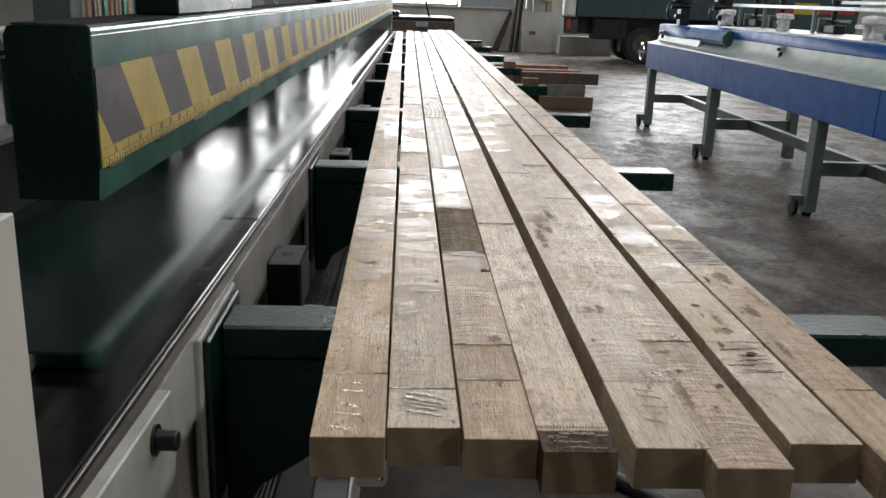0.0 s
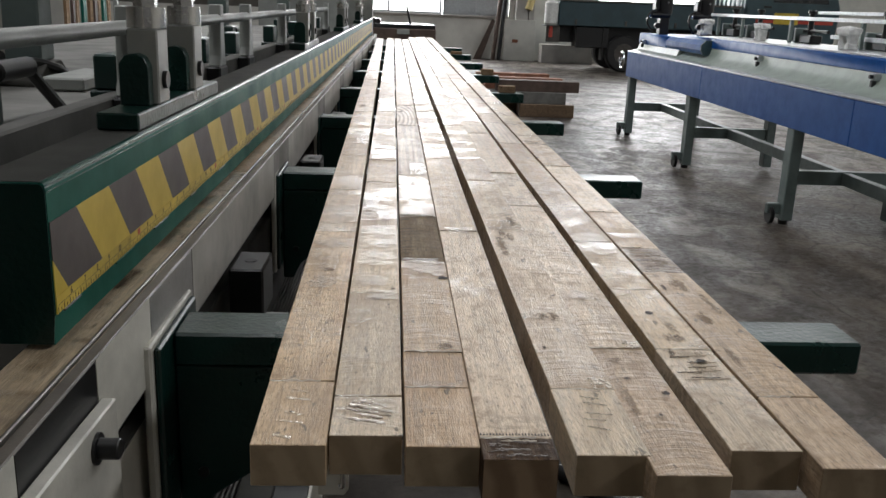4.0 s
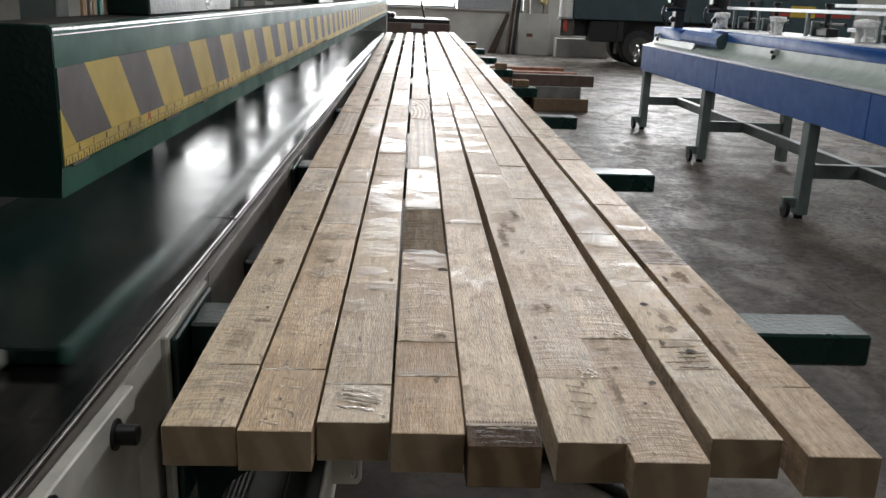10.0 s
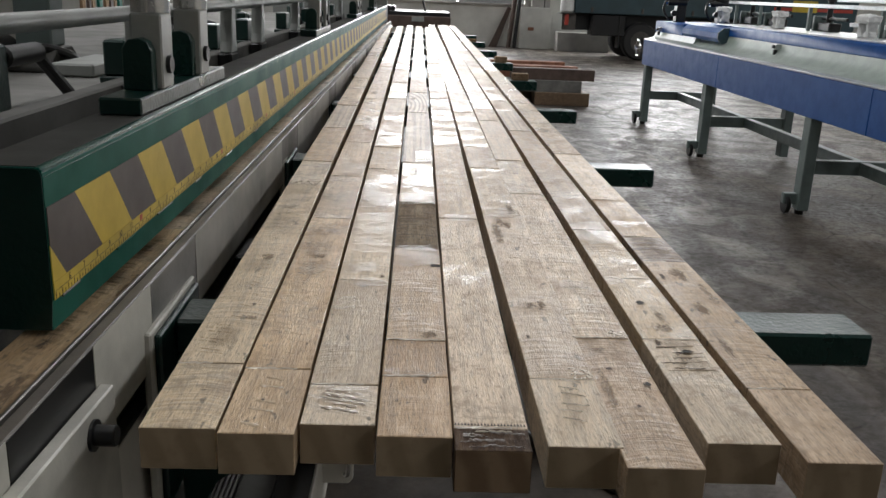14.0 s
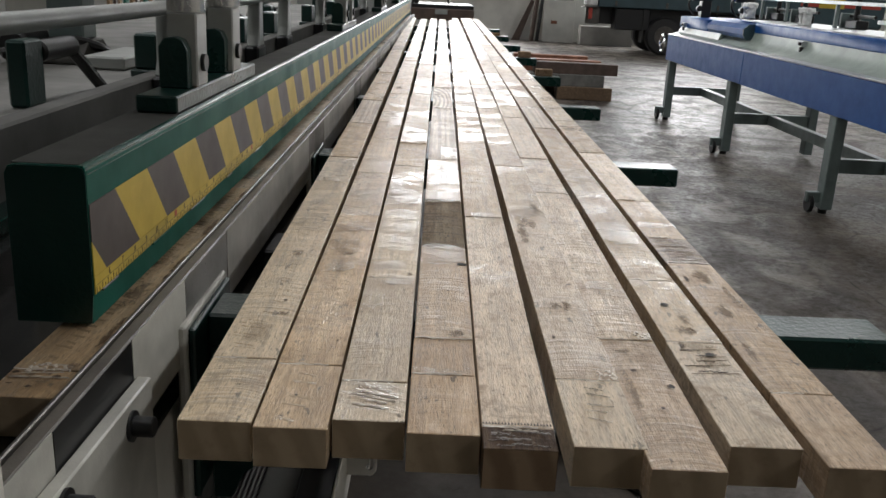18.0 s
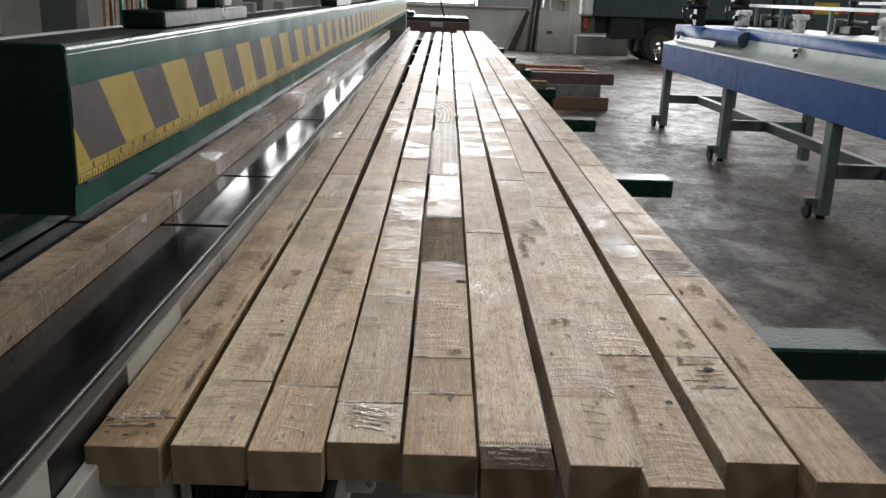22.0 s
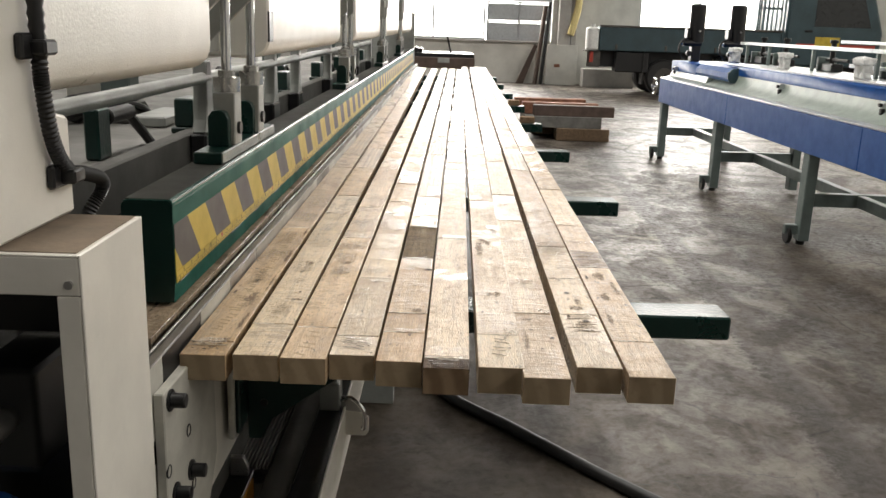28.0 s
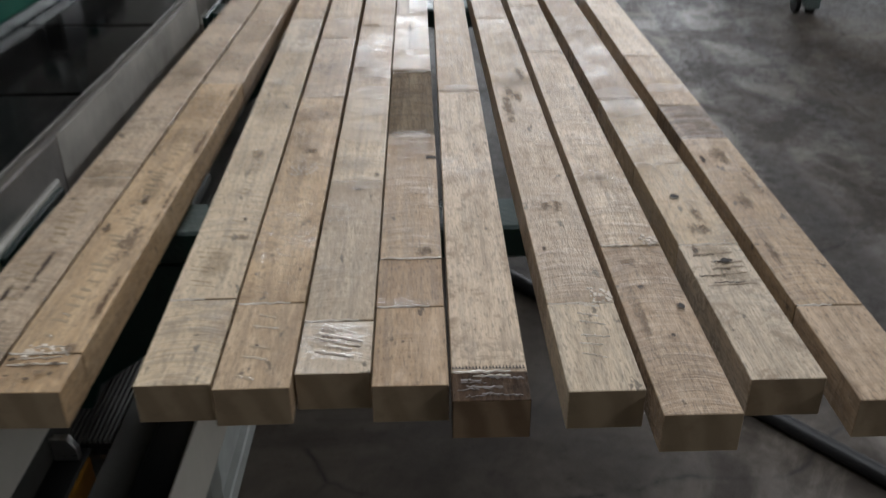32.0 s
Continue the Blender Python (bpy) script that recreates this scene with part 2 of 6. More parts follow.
def concrete(name):
    """Worn, oily concrete: brown stains, pale aisle of scuffs and painted sheen, a dark tyre band, cracks and fine
    grit.
    """
    m, t, p = nodes_of(name)
    v = coords(t).outputs[0]
    big = tex(t, v, 0.7, 7, 0.6, 1.0)
    med = tex(t, v, 2.2, 8, 0.62, 0.9)
    patch = tex(t, mapped(t, v, (1.0, 0.8, 1), 12), 3.0, 8, 0.60, 0.8)
    fin = tex(t, v, 24, 9, 0.78, 0.4)
    grit = tex(t, v, 150, 4, 0.65)
    scuff = tex(t, mapped(t, v, (1.15, 0.8, 1), -7), 2.6, 8, 0.62, 0.9)
    sep = t.nodes.new("ShaderNodeSeparateXYZ")
    link(t, v, sep.inputs[0])
    run = math_node(t, "SUBTRACT", sep.outputs[0], math_node(t, "MULTIPLY", sep.outputs[1], 0.062))
    ragged = math_node(t, "ADD", run, math_node(t, "MULTIPLY", math_node(t, "SUBTRACT", fin, 0.5), 0.16))
    wide = math_node(t, "ADD", run, math_node(t, "MULTIPLY", math_node(t, "SUBTRACT", big, 0.5), 1.3))
    lane = math_node(t, "MULTIPLY", ragged, 0.25)
    aisle = math_node(t, "MULTIPLY", wide, 0.25)
    # distant floor takes the pale colour too, standing for window sheen
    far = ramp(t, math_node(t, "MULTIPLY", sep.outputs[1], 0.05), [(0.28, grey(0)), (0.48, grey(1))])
    # the aisle's pale colour holds scuffs and some painted sheen
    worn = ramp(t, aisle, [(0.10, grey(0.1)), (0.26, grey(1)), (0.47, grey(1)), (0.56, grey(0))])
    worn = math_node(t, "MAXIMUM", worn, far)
    c = ramp(t, med, [(0.34, (0.032, 0.026, 0.021)), (0.48, (0.056, 0.046, 0.037)), (0.66, (0.106, 0.089, 0.070))])
    pale = ramp(t, patch, [(0.36, (0.041, 0.033, 0.026)), (0.48, (0.063, 0.052, 0.041)), (0.62, (0.122, 0.103, 0.083))])
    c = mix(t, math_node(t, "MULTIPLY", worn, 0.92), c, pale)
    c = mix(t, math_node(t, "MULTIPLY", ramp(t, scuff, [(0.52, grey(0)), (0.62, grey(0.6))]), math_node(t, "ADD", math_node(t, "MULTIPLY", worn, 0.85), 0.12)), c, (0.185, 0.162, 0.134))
    c = mix(t, ramp(t, scuff, [(0.34, grey(0.5)), (0.43, grey(0))]), c, (0.028, 0.023, 0.020))
    c = mix(t, ramp(t, big, [(0.36, grey(0.6)), (0.50, grey(0))]), c, (0.034, 0.029, 0.025))
    band = math_node(t, "MULTIPLY", ramp(t, lane, [(0.360, grey(0)), (0.371, grey(0.8)), (0.403, grey(0.7)), (0.415, grey(0))]), ramp(t, patch, [(0.40, grey(0.25)), (0.56, grey(1))]))
    c = mix(t, band, c, (0.030, 0.026, 0.023))
    edge = ramp(t, lane, [(0.475, grey(0)), (0.479, grey(0.5)), (0.484, grey(0.5)), (0.489, grey(0))])
    c = mix(t, edge, c, (0.03, 0.026, 0.023))
    c = mix(t, ramp(t, fin, [(0.56, grey(0)), (0.67, grey(0.32))]), c, (0.030, 0.026, 0.022))
    c = mix(t, math_node(t, "MULTIPLY", ramp(t, fin, [(0.32, grey(0.28)), (0.42, grey(0))]), math_node(t, "ADD", math_node(t, "MULTIPLY", worn, 0.9), 0.1)), c, (0.185, 0.162, 0.136))
    vor = t.nodes.new("ShaderNodeTexVoronoi")
    vor.feature = "DISTANCE_TO_EDGE"
    vor.inputs["Scale"].default_value = 0.8
    bent = t.nodes.new("ShaderNodeMix")
    bent.data_type = "VECTOR"
    bent.inputs[0].default_value = 0.12
    link(t, v, bent.inputs[4])
    nz = t.nodes.new("ShaderNodeTexNoise")
    nz.inputs["Scale"].default_value = 3.0
    nz.inputs["Detail"].default_value = 6
    link(t, v, nz.inputs["Vector"])
    link(t, nz.outputs["Color"], bent.inputs[5])
    link(t, bent.outputs[1], vor.inputs["Vector"])
    cracks = math_node(t, "MULTIPLY", ramp(t, vor.outputs["Distance"], [(0.0, grey(0.9)), (0.006, grey(0))]), ramp(t, med, [(0.46, grey(0)), (0.54, grey(1))]))
    c = mix(t, cracks, c, (0.02, 0.017, 0.015))
    link(t, c, p.inputs["Base Color"])
    r = mix(t, 0.5, ramp(t, patch, [(0.38, grey(0.55)), (0.58, grey(0.26))]), ramp(t, med, [(0.35, grey(0.42)), (0.62, grey(0.6))]))
    r = mix(t, ramp(t, fin, [(0.45, grey(0)), (0.66, grey(0.8))]), r, grey(0.85))
    link(t, r, p.inputs["Roughness"])
    gl = math_node(t, "MULTIPLY", ramp(t, patch, [(0.42, grey(0.25)), (0.58, grey(1))]), worn)
    gl = math_node(t, "MULTIPLY", gl, math_node(t, "SUBTRACT", 1.0, band))
    link(t, math_node(t, "ADD", math_node(t, "MULTIPLY", gl, 0.32), 0.10), p.inputs["Specular IOR Level"])
    bump(t, p, mix(t, 0.5, mix(t, 0.5, med, fin), grit), 0.3, 0.004)
    return m


def stain(name, colour, core, cover):
    """A soft brown knot or stain that fades into the wood around it."""
    m, t, p = nodes_of(name)
    co = t.nodes.new("ShaderNodeTexCoord")
    mp = t.nodes.new("ShaderNodeMapping")
    mp.inputs["Location"].default_value = (-1, -1, 0)
    mp.inputs["Scale"].default_value = (2, 2, 0)
    link(t, co.outputs["Generated"], mp.inputs["Vector"])
    ln = t.nodes.new("ShaderNodeVectorMath")
    ln.operation = "LENGTH"
    link(t, mp.outputs[0], ln.inputs[0])
    n = tex(t, mapped(t, coords(t).outputs[0], (1, 0.3, 1)), 420, 5, 0.7, 0.5)
    f = math_node(t, "ADD", ln.outputs["Value"], math_node(t, "MULTIPLY", math_node(t, "SUBTRACT", n, 0.5), 1.0))
    patch = tex(t, mapped(t, coords(t).outputs[0], (1, 0.55, 1), 20), 130, 4, 0.6, 0.8)
    f = math_node(t, "ADD", f, math_node(t, "MULTIPLY", math_node(t, "SUBTRACT", patch, 0.46), 1.8))
    link(t, ramp(t, f, [(0.15, core), (0.6, colour)]), p.inputs["Base Color"])
    edge = ramp(t, ln.outputs["Value"], [(0.55, grey(1)), (0.98, grey(0))])
    link(t, math_node(t, "MULTIPLY", edge, ramp(t, f, [(0.25, grey(cover)), (0.7, grey(0))])), p.inputs["Alpha"])
    p.inputs["Roughness"].default_value = 0.6
    p.inputs["Specular IOR Level"].default_value = 0.2
    return m


def smear(name):
    """A thin film of wet glue: it only adds gloss to the wood below, in ragged, broken strokes."""
    m, t, p = nodes_of(name)
    co = t.nodes.new("ShaderNodeTexCoord")
    mp = t.nodes.new("ShaderNodeMapping")
    mp.inputs["Location"].default_value = (-1, -1, 0)
    mp.inputs["Scale"].default_value = (2, 2, 0)
    link(t, co.outputs["Generated"], mp.inputs["Vector"])
    ln = t.nodes.new("ShaderNodeVectorMath")
    ln.operation = "LENGTH"
    link(t, mp.outputs[0], ln.inputs[0])
    n = tex(t, mapped(t, coords(t).outputs[0], (0.45, 1, 1), 12), 95, 8, 0.78, 0.6)
    streak = tex(t, mapped(t, coords(t).outputs[0], (0.12, 1, 1), 6), 170, 4, 0.65, 0.4)
    both_n = math_node(t, "ADD", math_node(t, "MULTIPLY", math_node(t, "SUBTRACT", n, 0.5), 4.2), math_node(t, "MULTIPLY", math_node(t, "SUBTRACT", streak, 0.5), 3.4))
    f = math_node(t, "ADD", math_node(t, "MULTIPLY", ln.outputs["Value"], 0.5), math_node(t, "ADD", both_n, 0.06))
    mask = math_node(t, "MULTIPLY", ramp(t, f, [(0.3, grey(1)), (0.6, grey(0))]), 0.85)
    gloss = t.nodes.new("ShaderNodeBsdfGlossy")
    gloss.inputs["Roughness"].default_value = 0.22
    b = t.nodes.new("ShaderNodeBump")
    b.inputs["Strength"].default_value = 0.4
    b.inputs["Distance"].default_value = 0.0012 * UNIT
    link(t, tex(t, coords(t).outputs[0], 210, 3, 0.6), b.inputs["Height"])
    link(t, b.outputs["Normal"], gloss.inputs["Normal"])
    fres = t.nodes.new("ShaderNodeFresnel")
    fres.inputs["IOR"].default_value = 1.5
    clear = t.nodes.new("ShaderNodeBsdfTransparent")
    both = t.nodes.new("ShaderNodeMixShader")
    link(t, math_node(t, "MULTIPLY", mask, fres.outputs[0]), both.inputs[0])
    link(t, clear.outputs[0], both.inputs[1])
    link(t, gloss.outputs[0], both.inputs[2])
    link(t, both.outputs[0], t.nodes["Material Output"].inputs["Surface"])
    t.nodes.remove(p)
    return m


def end_grain(name, pale=(0.31, 0.235, 0.15), ring=(0.245, 0.182, 0.113), blot=(0.16, 0.105, 0.063)):
    """The sawn end of a plank: warm brown with slanting growth rings."""
    m, t, p = nodes_of(name)
    info = t.nodes.new("ShaderNodeObjectInfo")
    comb = t.nodes.new("ShaderNodeCombineXYZ")
    link(t, math_node(t, "MULTIPLY", info.outputs["Random"], 0.3), comb.inputs[0])
    link(t, math_node(t, "MULTIPLY", info.outputs["Random"], 0.1), comb.inputs[2])
    add = t.nodes.new("ShaderNodeVectorMath")
    link(t, coords(t).outputs[0], add.inputs[0])
    link(t, comb.outputs[0], add.inputs[1])
    mp = t.nodes.new("ShaderNodeMapping")
    mp.inputs["Rotation"].default_value = (0, radians(35), 0)
    link(t, add.outputs[0], mp.inputs["Vector"])
    wv = t.nodes.new("ShaderNodeTexWave")
    wv.wave_type, wv.rings_direction = "RINGS", "Y"
    wv.inputs["Scale"].default_value = 11
    wv.inputs["Distortion"].default_value = 4
    wv.inputs["Detail"].default_value = 3
    link(t, mp.outputs[0], wv.inputs["Vector"])
    n = tex(t, add.outputs[0], 45, 5, 0.6)
    c = ramp(t, wv.outputs["Fac"], [(0.2, ring), (0.8, pale)])
    c = mix(t, ramp(t, n, [(0.5, grey(0)), (0.72, grey(0.5))]), c, blot)
    link(t, c, p.inputs["Base Color"])
    p.inputs["Roughness"].default_value = 0.75
    p.inputs["Specular IOR Level"].default_value = 0.25
    bump(t, p, tex(t, add.outputs[0], 300, 3), 0.15, 0.001)
    return m


def bed_steel(name):
    """Dark, oily ground steel: a near-black gloss with rubbed streaks and pale scratches."""
    m, t, p = nodes_of(name)
    v = coords(t).outputs[0]
    streak = tex(t, mapped(t, v, (9, 0.6, 1), 4), 5, 7, 0.68)
    across = tex(t, mapped(t, v, (0.5, 9, 1), 2), 7, 6, 0.66)
    cloud = tex(t, v, 6, 6, 0.65, 0.5)
    scr = tex(t, mapped(t, v, (1, 0.02, 1), -9), 260, 2, 0.5)
    c = ramp(t, streak, [(0.35, grey(0.045)), (0.6, (0.085, 0.080, 0.076)), (0.75, (0.14, 0.132, 0.126))])
    c = mix(t, ramp(t, cloud, [(0.52, grey(0)), (0.66, grey(0.6))]), c, (0.03, 0.026, 0.022))
    c = mix(t, ramp(t, scr, [(0.68, grey(0)), (0.74, grey(0.4))]), c, grey(0.3))
    link(t, c, p.inputs["Base Color"])
    p.inputs["Metallic"].default_value = 0.9
    r = mix(t, 0.5, ramp(t, cloud, [(0.35, grey(0.05)), (0.65, grey(0.15))]), ramp(t, streak, [(0.4, grey(0.06)), (0.7, grey(0.18))]))
    link(t, mix(t, ramp(t, across, [(0.55, grey(0)), (0.66, grey(0.7))]), r, grey(0.26)), p.inputs["Roughness"])
    bump(t, p, mix(t, 0.5, cloud, mix(t, 0.5, streak, across)), 0.07, 0.003)
    return m


def flat(name, colour, rough=0.5, metallic=0.0, emit=0.0, bumps=0.0):
    m, t, p = nodes_of(name)
    mp = coords(t)
    n = tex(t, mp.outputs[0], 30, 5, 0.6)
    link(t, ramp(t, n, [(0.3, tuple(k * 0.72 for k in colour)), (0.65, colour)]), p.inputs["Base Color"])
    p.inputs["Roughness"].default_value = rough
    p.inputs["Metallic"].default_value = metallic
    if emit:
        p.inputs["Emission Color"].default_value = (*colour, 1)
        p.inputs["Emission Strength"].default_value = emit
    if bumps:
        bump(t, p, tex(t, mp.outputs[0], 180, 3), bumps, 0.001)
    return m


WOOD = timber("sawn_hardwood", (0.63, 0.503, 0.362), (0.50, 0.382, 0.262), (0.27, 0.194, 0.124))
WOOD_DARK = timber("dark_heartwood", (0.25, 0.185, 0.108), (0.155, 0.111, 0.062), (0.06, 0.041, 0.022), 0.6, wetness=0.0, sawn=1.0)
WOOD_WET = timber("wet_dark_wood", (0.11, 0.072, 0.045), (0.05, 0.031, 0.019), (0.016, 0.011, 0.008), 0.45, wetness=0.0)
WOOD_RED = timber("reddish_hardwood", (0.53, 0.40, 0.275), (0.41, 0.298, 0.195), (0.22, 0.147, 0.092))
WOOD_GREY = timber("greyish_hardwood", (0.58, 0.472, 0.345), (0.46, 0.362, 0.255), (0.25, 0.186, 0.124))
WOOD_PALE = timber("pale_hardwood", (0.65, 0.55, 0.415), (0.55, 0.45, 0.33), (0.36, 0.28, 0.195))
WOOD_RAW = timber("rough_lumber", (0.36, 0.26, 0.17), (0.26, 0.18, 0.115), (0.16, 0.105, 0.065), 0.75, wetness=0.0)
WOOD_RINGS = timber("ringed_hardwood", (0.62, 0.53, 0.41), (0.50, 0.40, 0.295), (0.30, 0.2, 0.13), rings=0.16, wetness=0.05)
WOOD_LINES = timber("striped_hardwood", (0.64, 0.545, 0.43), (0.52, 0.42, 0.315), (0.30, 0.2, 0.13), rings=0.03, wetness=0.5)
WOOD_BROWN = timber("brown_stained_hardwood", (0.30, 0.215, 0.14), (0.19, 0.13, 0.082), (0.09, 0.058, 0.037), wetness=0.3, sawn=0.8)
WOOD_HONEY = timber("honey_hardwood", (0.60, 0.455, 0.30), (0.475, 0.345, 0.213), (0.26, 0.178, 0.102))
GLUE = flat("dried_glue", (0.72, 0.64, 0.54), 0.12)
END_GRAIN = end_grain("end_grain")
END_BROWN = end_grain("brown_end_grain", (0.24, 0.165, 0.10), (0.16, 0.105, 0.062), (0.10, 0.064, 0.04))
KNOT = stain("brown_knot", (0.15, 0.10, 0.066), (0.03, 0.02, 0.014), 0.95)
STAIN = stain("soft_brown_stain", (0.33, 0.245, 0.163), (0.19, 0.132, 0.084), 0.65)
SMEAR = smear("wet_glue_film")
TRAIL = flat("wood_coloured_glue", (0.43, 0.335, 0.225), 0.2)
SAW_MARK = flat("dark_saw_mark", (0.29, 0.215, 0.145), 0.5)
BARK = stain("brown_bark_edge", (0.21, 0.135, 0.075), (0.10, 0.06, 0.033), 0.9)
SOFT = stain("faint_olive_stain", (0.30, 0.225, 0.135), (0.20, 0.145, 0.085), 0.3)
WET_STREAK = flat("dark_wet_streak", (0.07, 0.046, 0.03), 0.38)
NOTCH = flat("black_notch", (0.02, 0.014, 0.01), 0.7)
DUST = flat("brown_sawdust", (0.22, 0.165, 0.115), 0.9, 0.0, 0.0, 0.4)
CLOTH_Y = flat("yellowish_cloth", (0.55, 0.45, 0.2), 0.8)
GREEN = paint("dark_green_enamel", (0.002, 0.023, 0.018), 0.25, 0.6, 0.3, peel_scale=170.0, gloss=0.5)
GREEN_TOP = paint("machine_green", (0.015, 0.098, 0.072), 0.34, 0.12, 0.3, gloss=0.03)
GREEN_EDGE = paint("glossy_green_edge", (0.012, 0.075, 0.056), 0.14, 0.3, 0.1, peel_scale=170.0, gloss=0.7)
PUSH = paint("glossy_dark_green", (0.003, 0.017, 0.0135), 0.12, 0.03, 0.3, scale=4.0, gloss=0.55)
WHITE = paint("cream_machine_paint", (0.72, 0.69, 0.62), 0.42, 0.1, 0.12)
WHITE_TEX = paint("hammered_white_paint", (0.78, 0.76, 0.70), 0.26, 0.3, 0.08, peel_scale=330.0)
GREY_PAINT = paint("pale_grey_paint", (0.30, 0.31, 0.29), 0.4, 0.1, 0.25)
PLATE = paint("worn_pale_plate", (0.56, 0.545, 0.48), 0.45, 0.15, 0.35)
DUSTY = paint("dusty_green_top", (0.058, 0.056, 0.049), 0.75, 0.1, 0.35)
GRIMY = paint("grimy_brown_steel", (0.15, 0.132, 0.108), 0.42, 0.2, 0.5)
BED = bed_steel("dark_bed_steel")
REAR_PAINT = paint("dusty_grey_paint", (0.15, 0.145, 0.132), 0.6, 0.1, 0.4)
STEEL = steel("machined_steel", (0.45, 0.44, 0.42), 0.34)
STEEL_DULL = steel("worn_steel_edge", (0.13, 0.12, 0.11), 0.46)
WORN_EDGE = steel("chipped_steel_edge", (0.24, 0.225, 0.205), 0.4)
TURNED = steel("bright_turned_steel", (0.66, 0.65, 0.62), 0.22)
PANEL = paint("dull_grey_panel", (0.40, 0.38, 0.335), 0.36, 0.1, 0.35)
CHROME = flat("bright_chrome", (0.8, 0.8, 0.8), 0.12, 1.0)
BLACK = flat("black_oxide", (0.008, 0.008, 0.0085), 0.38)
RUBBER = flat("black_rubber", (0.011, 0.0105, 0.0105), 0.5, 0.0, 0.0, 0.2)
YELLOW = paint("yellow_tape", (0.56, 0.41, 0.04), 0.42, 0.0, 0.3)
DARK_TAPE = paint("dark_tape", (0.065, 0.052, 0.05), 0.45, 0.0, 0.3)
RULER = paint("yellow_ruler_tape", (0.60, 0.44, 0.05), 0.4, 0.0, 0.4)
INK = flat("ruler_ink", (0.02, 0.02, 0.02), 0.5)
RED_INK = flat("red_ruler_ink", (0.45, 0.05, 0.03), 0.5)
FLOOR = concrete("stained_concrete")
WALL = paint("white_wall_paint", (0.66, 0.65, 0.60), 0.6, 0.1, 0.2, scale=2.0)
# brown wall colour stands for dark clutter at the left of the hall
DIM_WALL = paint("brown_clutter_tone", (0.13, 0.12, 0.105), 0.6, 0.1, 0.35, scale=1.5)
ROOF = paint("grey_roof_sheet", (0.24, 0.245, 0.245), 0.55, 0.0, 0.2, scale=1.0)
COLUMN = paint("grey_column_paint", (0.42, 0.40, 0.37), 0.5, 0.05, 0.25, scale=3.0)
BLUE = paint("deep_blue_paint", (0.006, 0.068, 0.26), 0.40, 0.05, 0.2, gloss=0.2)
LEG = paint("grey_green_leg_paint", (0.13, 0.165, 0.155), 0.38, 0.1, 0.25)
TRAY = paint("pale_green_tray", (0.28, 0.325, 0.285), 0.35, 0.0, 0.15)
ALU = flat("aluminium", (0.62, 0.64, 0.66), 0.3, 0.9)
CLOTH = flat("white_wrapping", (0.75, 0.75, 0.73), 0.75, 0.0, 0.0, 0.5)
# teal lifted a little to stand for the haze over the truck
TRUCK = paint("dark_teal_truck_paint", (0.034, 0.066, 0.078), 0.35, 0.0, 0.3, scale=3.0)
GLASS_DARK = flat("dark_glass", (0.015, 0.018, 0.02), 0.1)
RED = flat("faded_red", (0.42, 0.05, 0.03), 0.5)
RUST = paint("rusty_red_steel", (0.27, 0.115, 0.065), 0.65, 0.3, 0.5)
BROWN = paint("brown_steel_beam", (0.085, 0.055, 0.042), 0.6, 0.2, 0.4)
FROST = flat("frosted_pane", (0.55, 0.58, 0.60), 0.35)
SKYGLOW = flat("daylight_backdrop", (1.0, 0.99, 0.97), 1.0, 0.0, 5.5)
ORANGE = flat("orange_cover", (0.65, 0.30, 0.03), 0.5)

# ---------------------------------------------------------------- mesh helpers


def finish(bm, name, material, smooth=35):
    me = bpy.data.meshes.new(name)
    bm.normal_update()
    bm.to_mesh(me)
    bm.free()
    me.transform(Matrix.Scale(UNIT, 4))
    for mat in material if isinstance(material, (list, tuple)) else (material,):
        me.materials.append(mat)
    if smooth:
        for f in me.polygons:
            f.use_smooth = True
        me.set_sharp_from_angle(angle=radians(smooth))
    return me


def part(name, bm, material, parent, label="", at=None):
    """Links a bmesh (or a mesh) as one object under a thing or a part."""
    me = bm if isinstance(bm, bpy.types.Mesh) else finish(bm, name, material)
    ob = new(name, me)
    ob.parent = parent
    if at is not None:
        ob.matrix_basis = true_size(at)
    return tagged(ob, label)


def thing(name, label, category, group="", kind="", at=None):
    ob = new(name)
    ob.empty_display_size = 0.1
    if at is not None:
        ob.matrix_basis = true_size(at)
    return tagged(ob, label, category, group, kind)


def solid(name, bm, material, label, category, group="", kind="", at=None):
    ob = new(name, finish(bm, name, material))
    if at is not None:
        ob.matrix_basis = true_size(at)
    return tagged(ob, label, category, group, kind)


def box(x0, x1, y0, y1, z0, z1, bevel=0.0, bm=None, seg=1):
    b = bmesh.new()
    bmesh.ops.create_cube(b, size=1.0)
    for v in b.verts:
        v.co = Vector(((x0 + x1) / 2 + v.co.x * (x1 - x0), (y0 + y1) / 2 + v.co.y * (y1 - y0), (z0 + z1) / 2 + v.co.z * (z1 - z0)))
    if bevel:
        bmesh.ops.bevel(b, geom=list(b.edges), offset=bevel, segments=seg, affect="EDGES", profile=0.5)
    return join(bm, b)


def join(bm, b):
    if bm is None:
        return b
    me = bpy.data.meshes.new("tmp")
    b.to_mesh(me)
    b.free()
    bm.from_mesh(me)
    bpy.data.meshes.remove(me)
    return bm


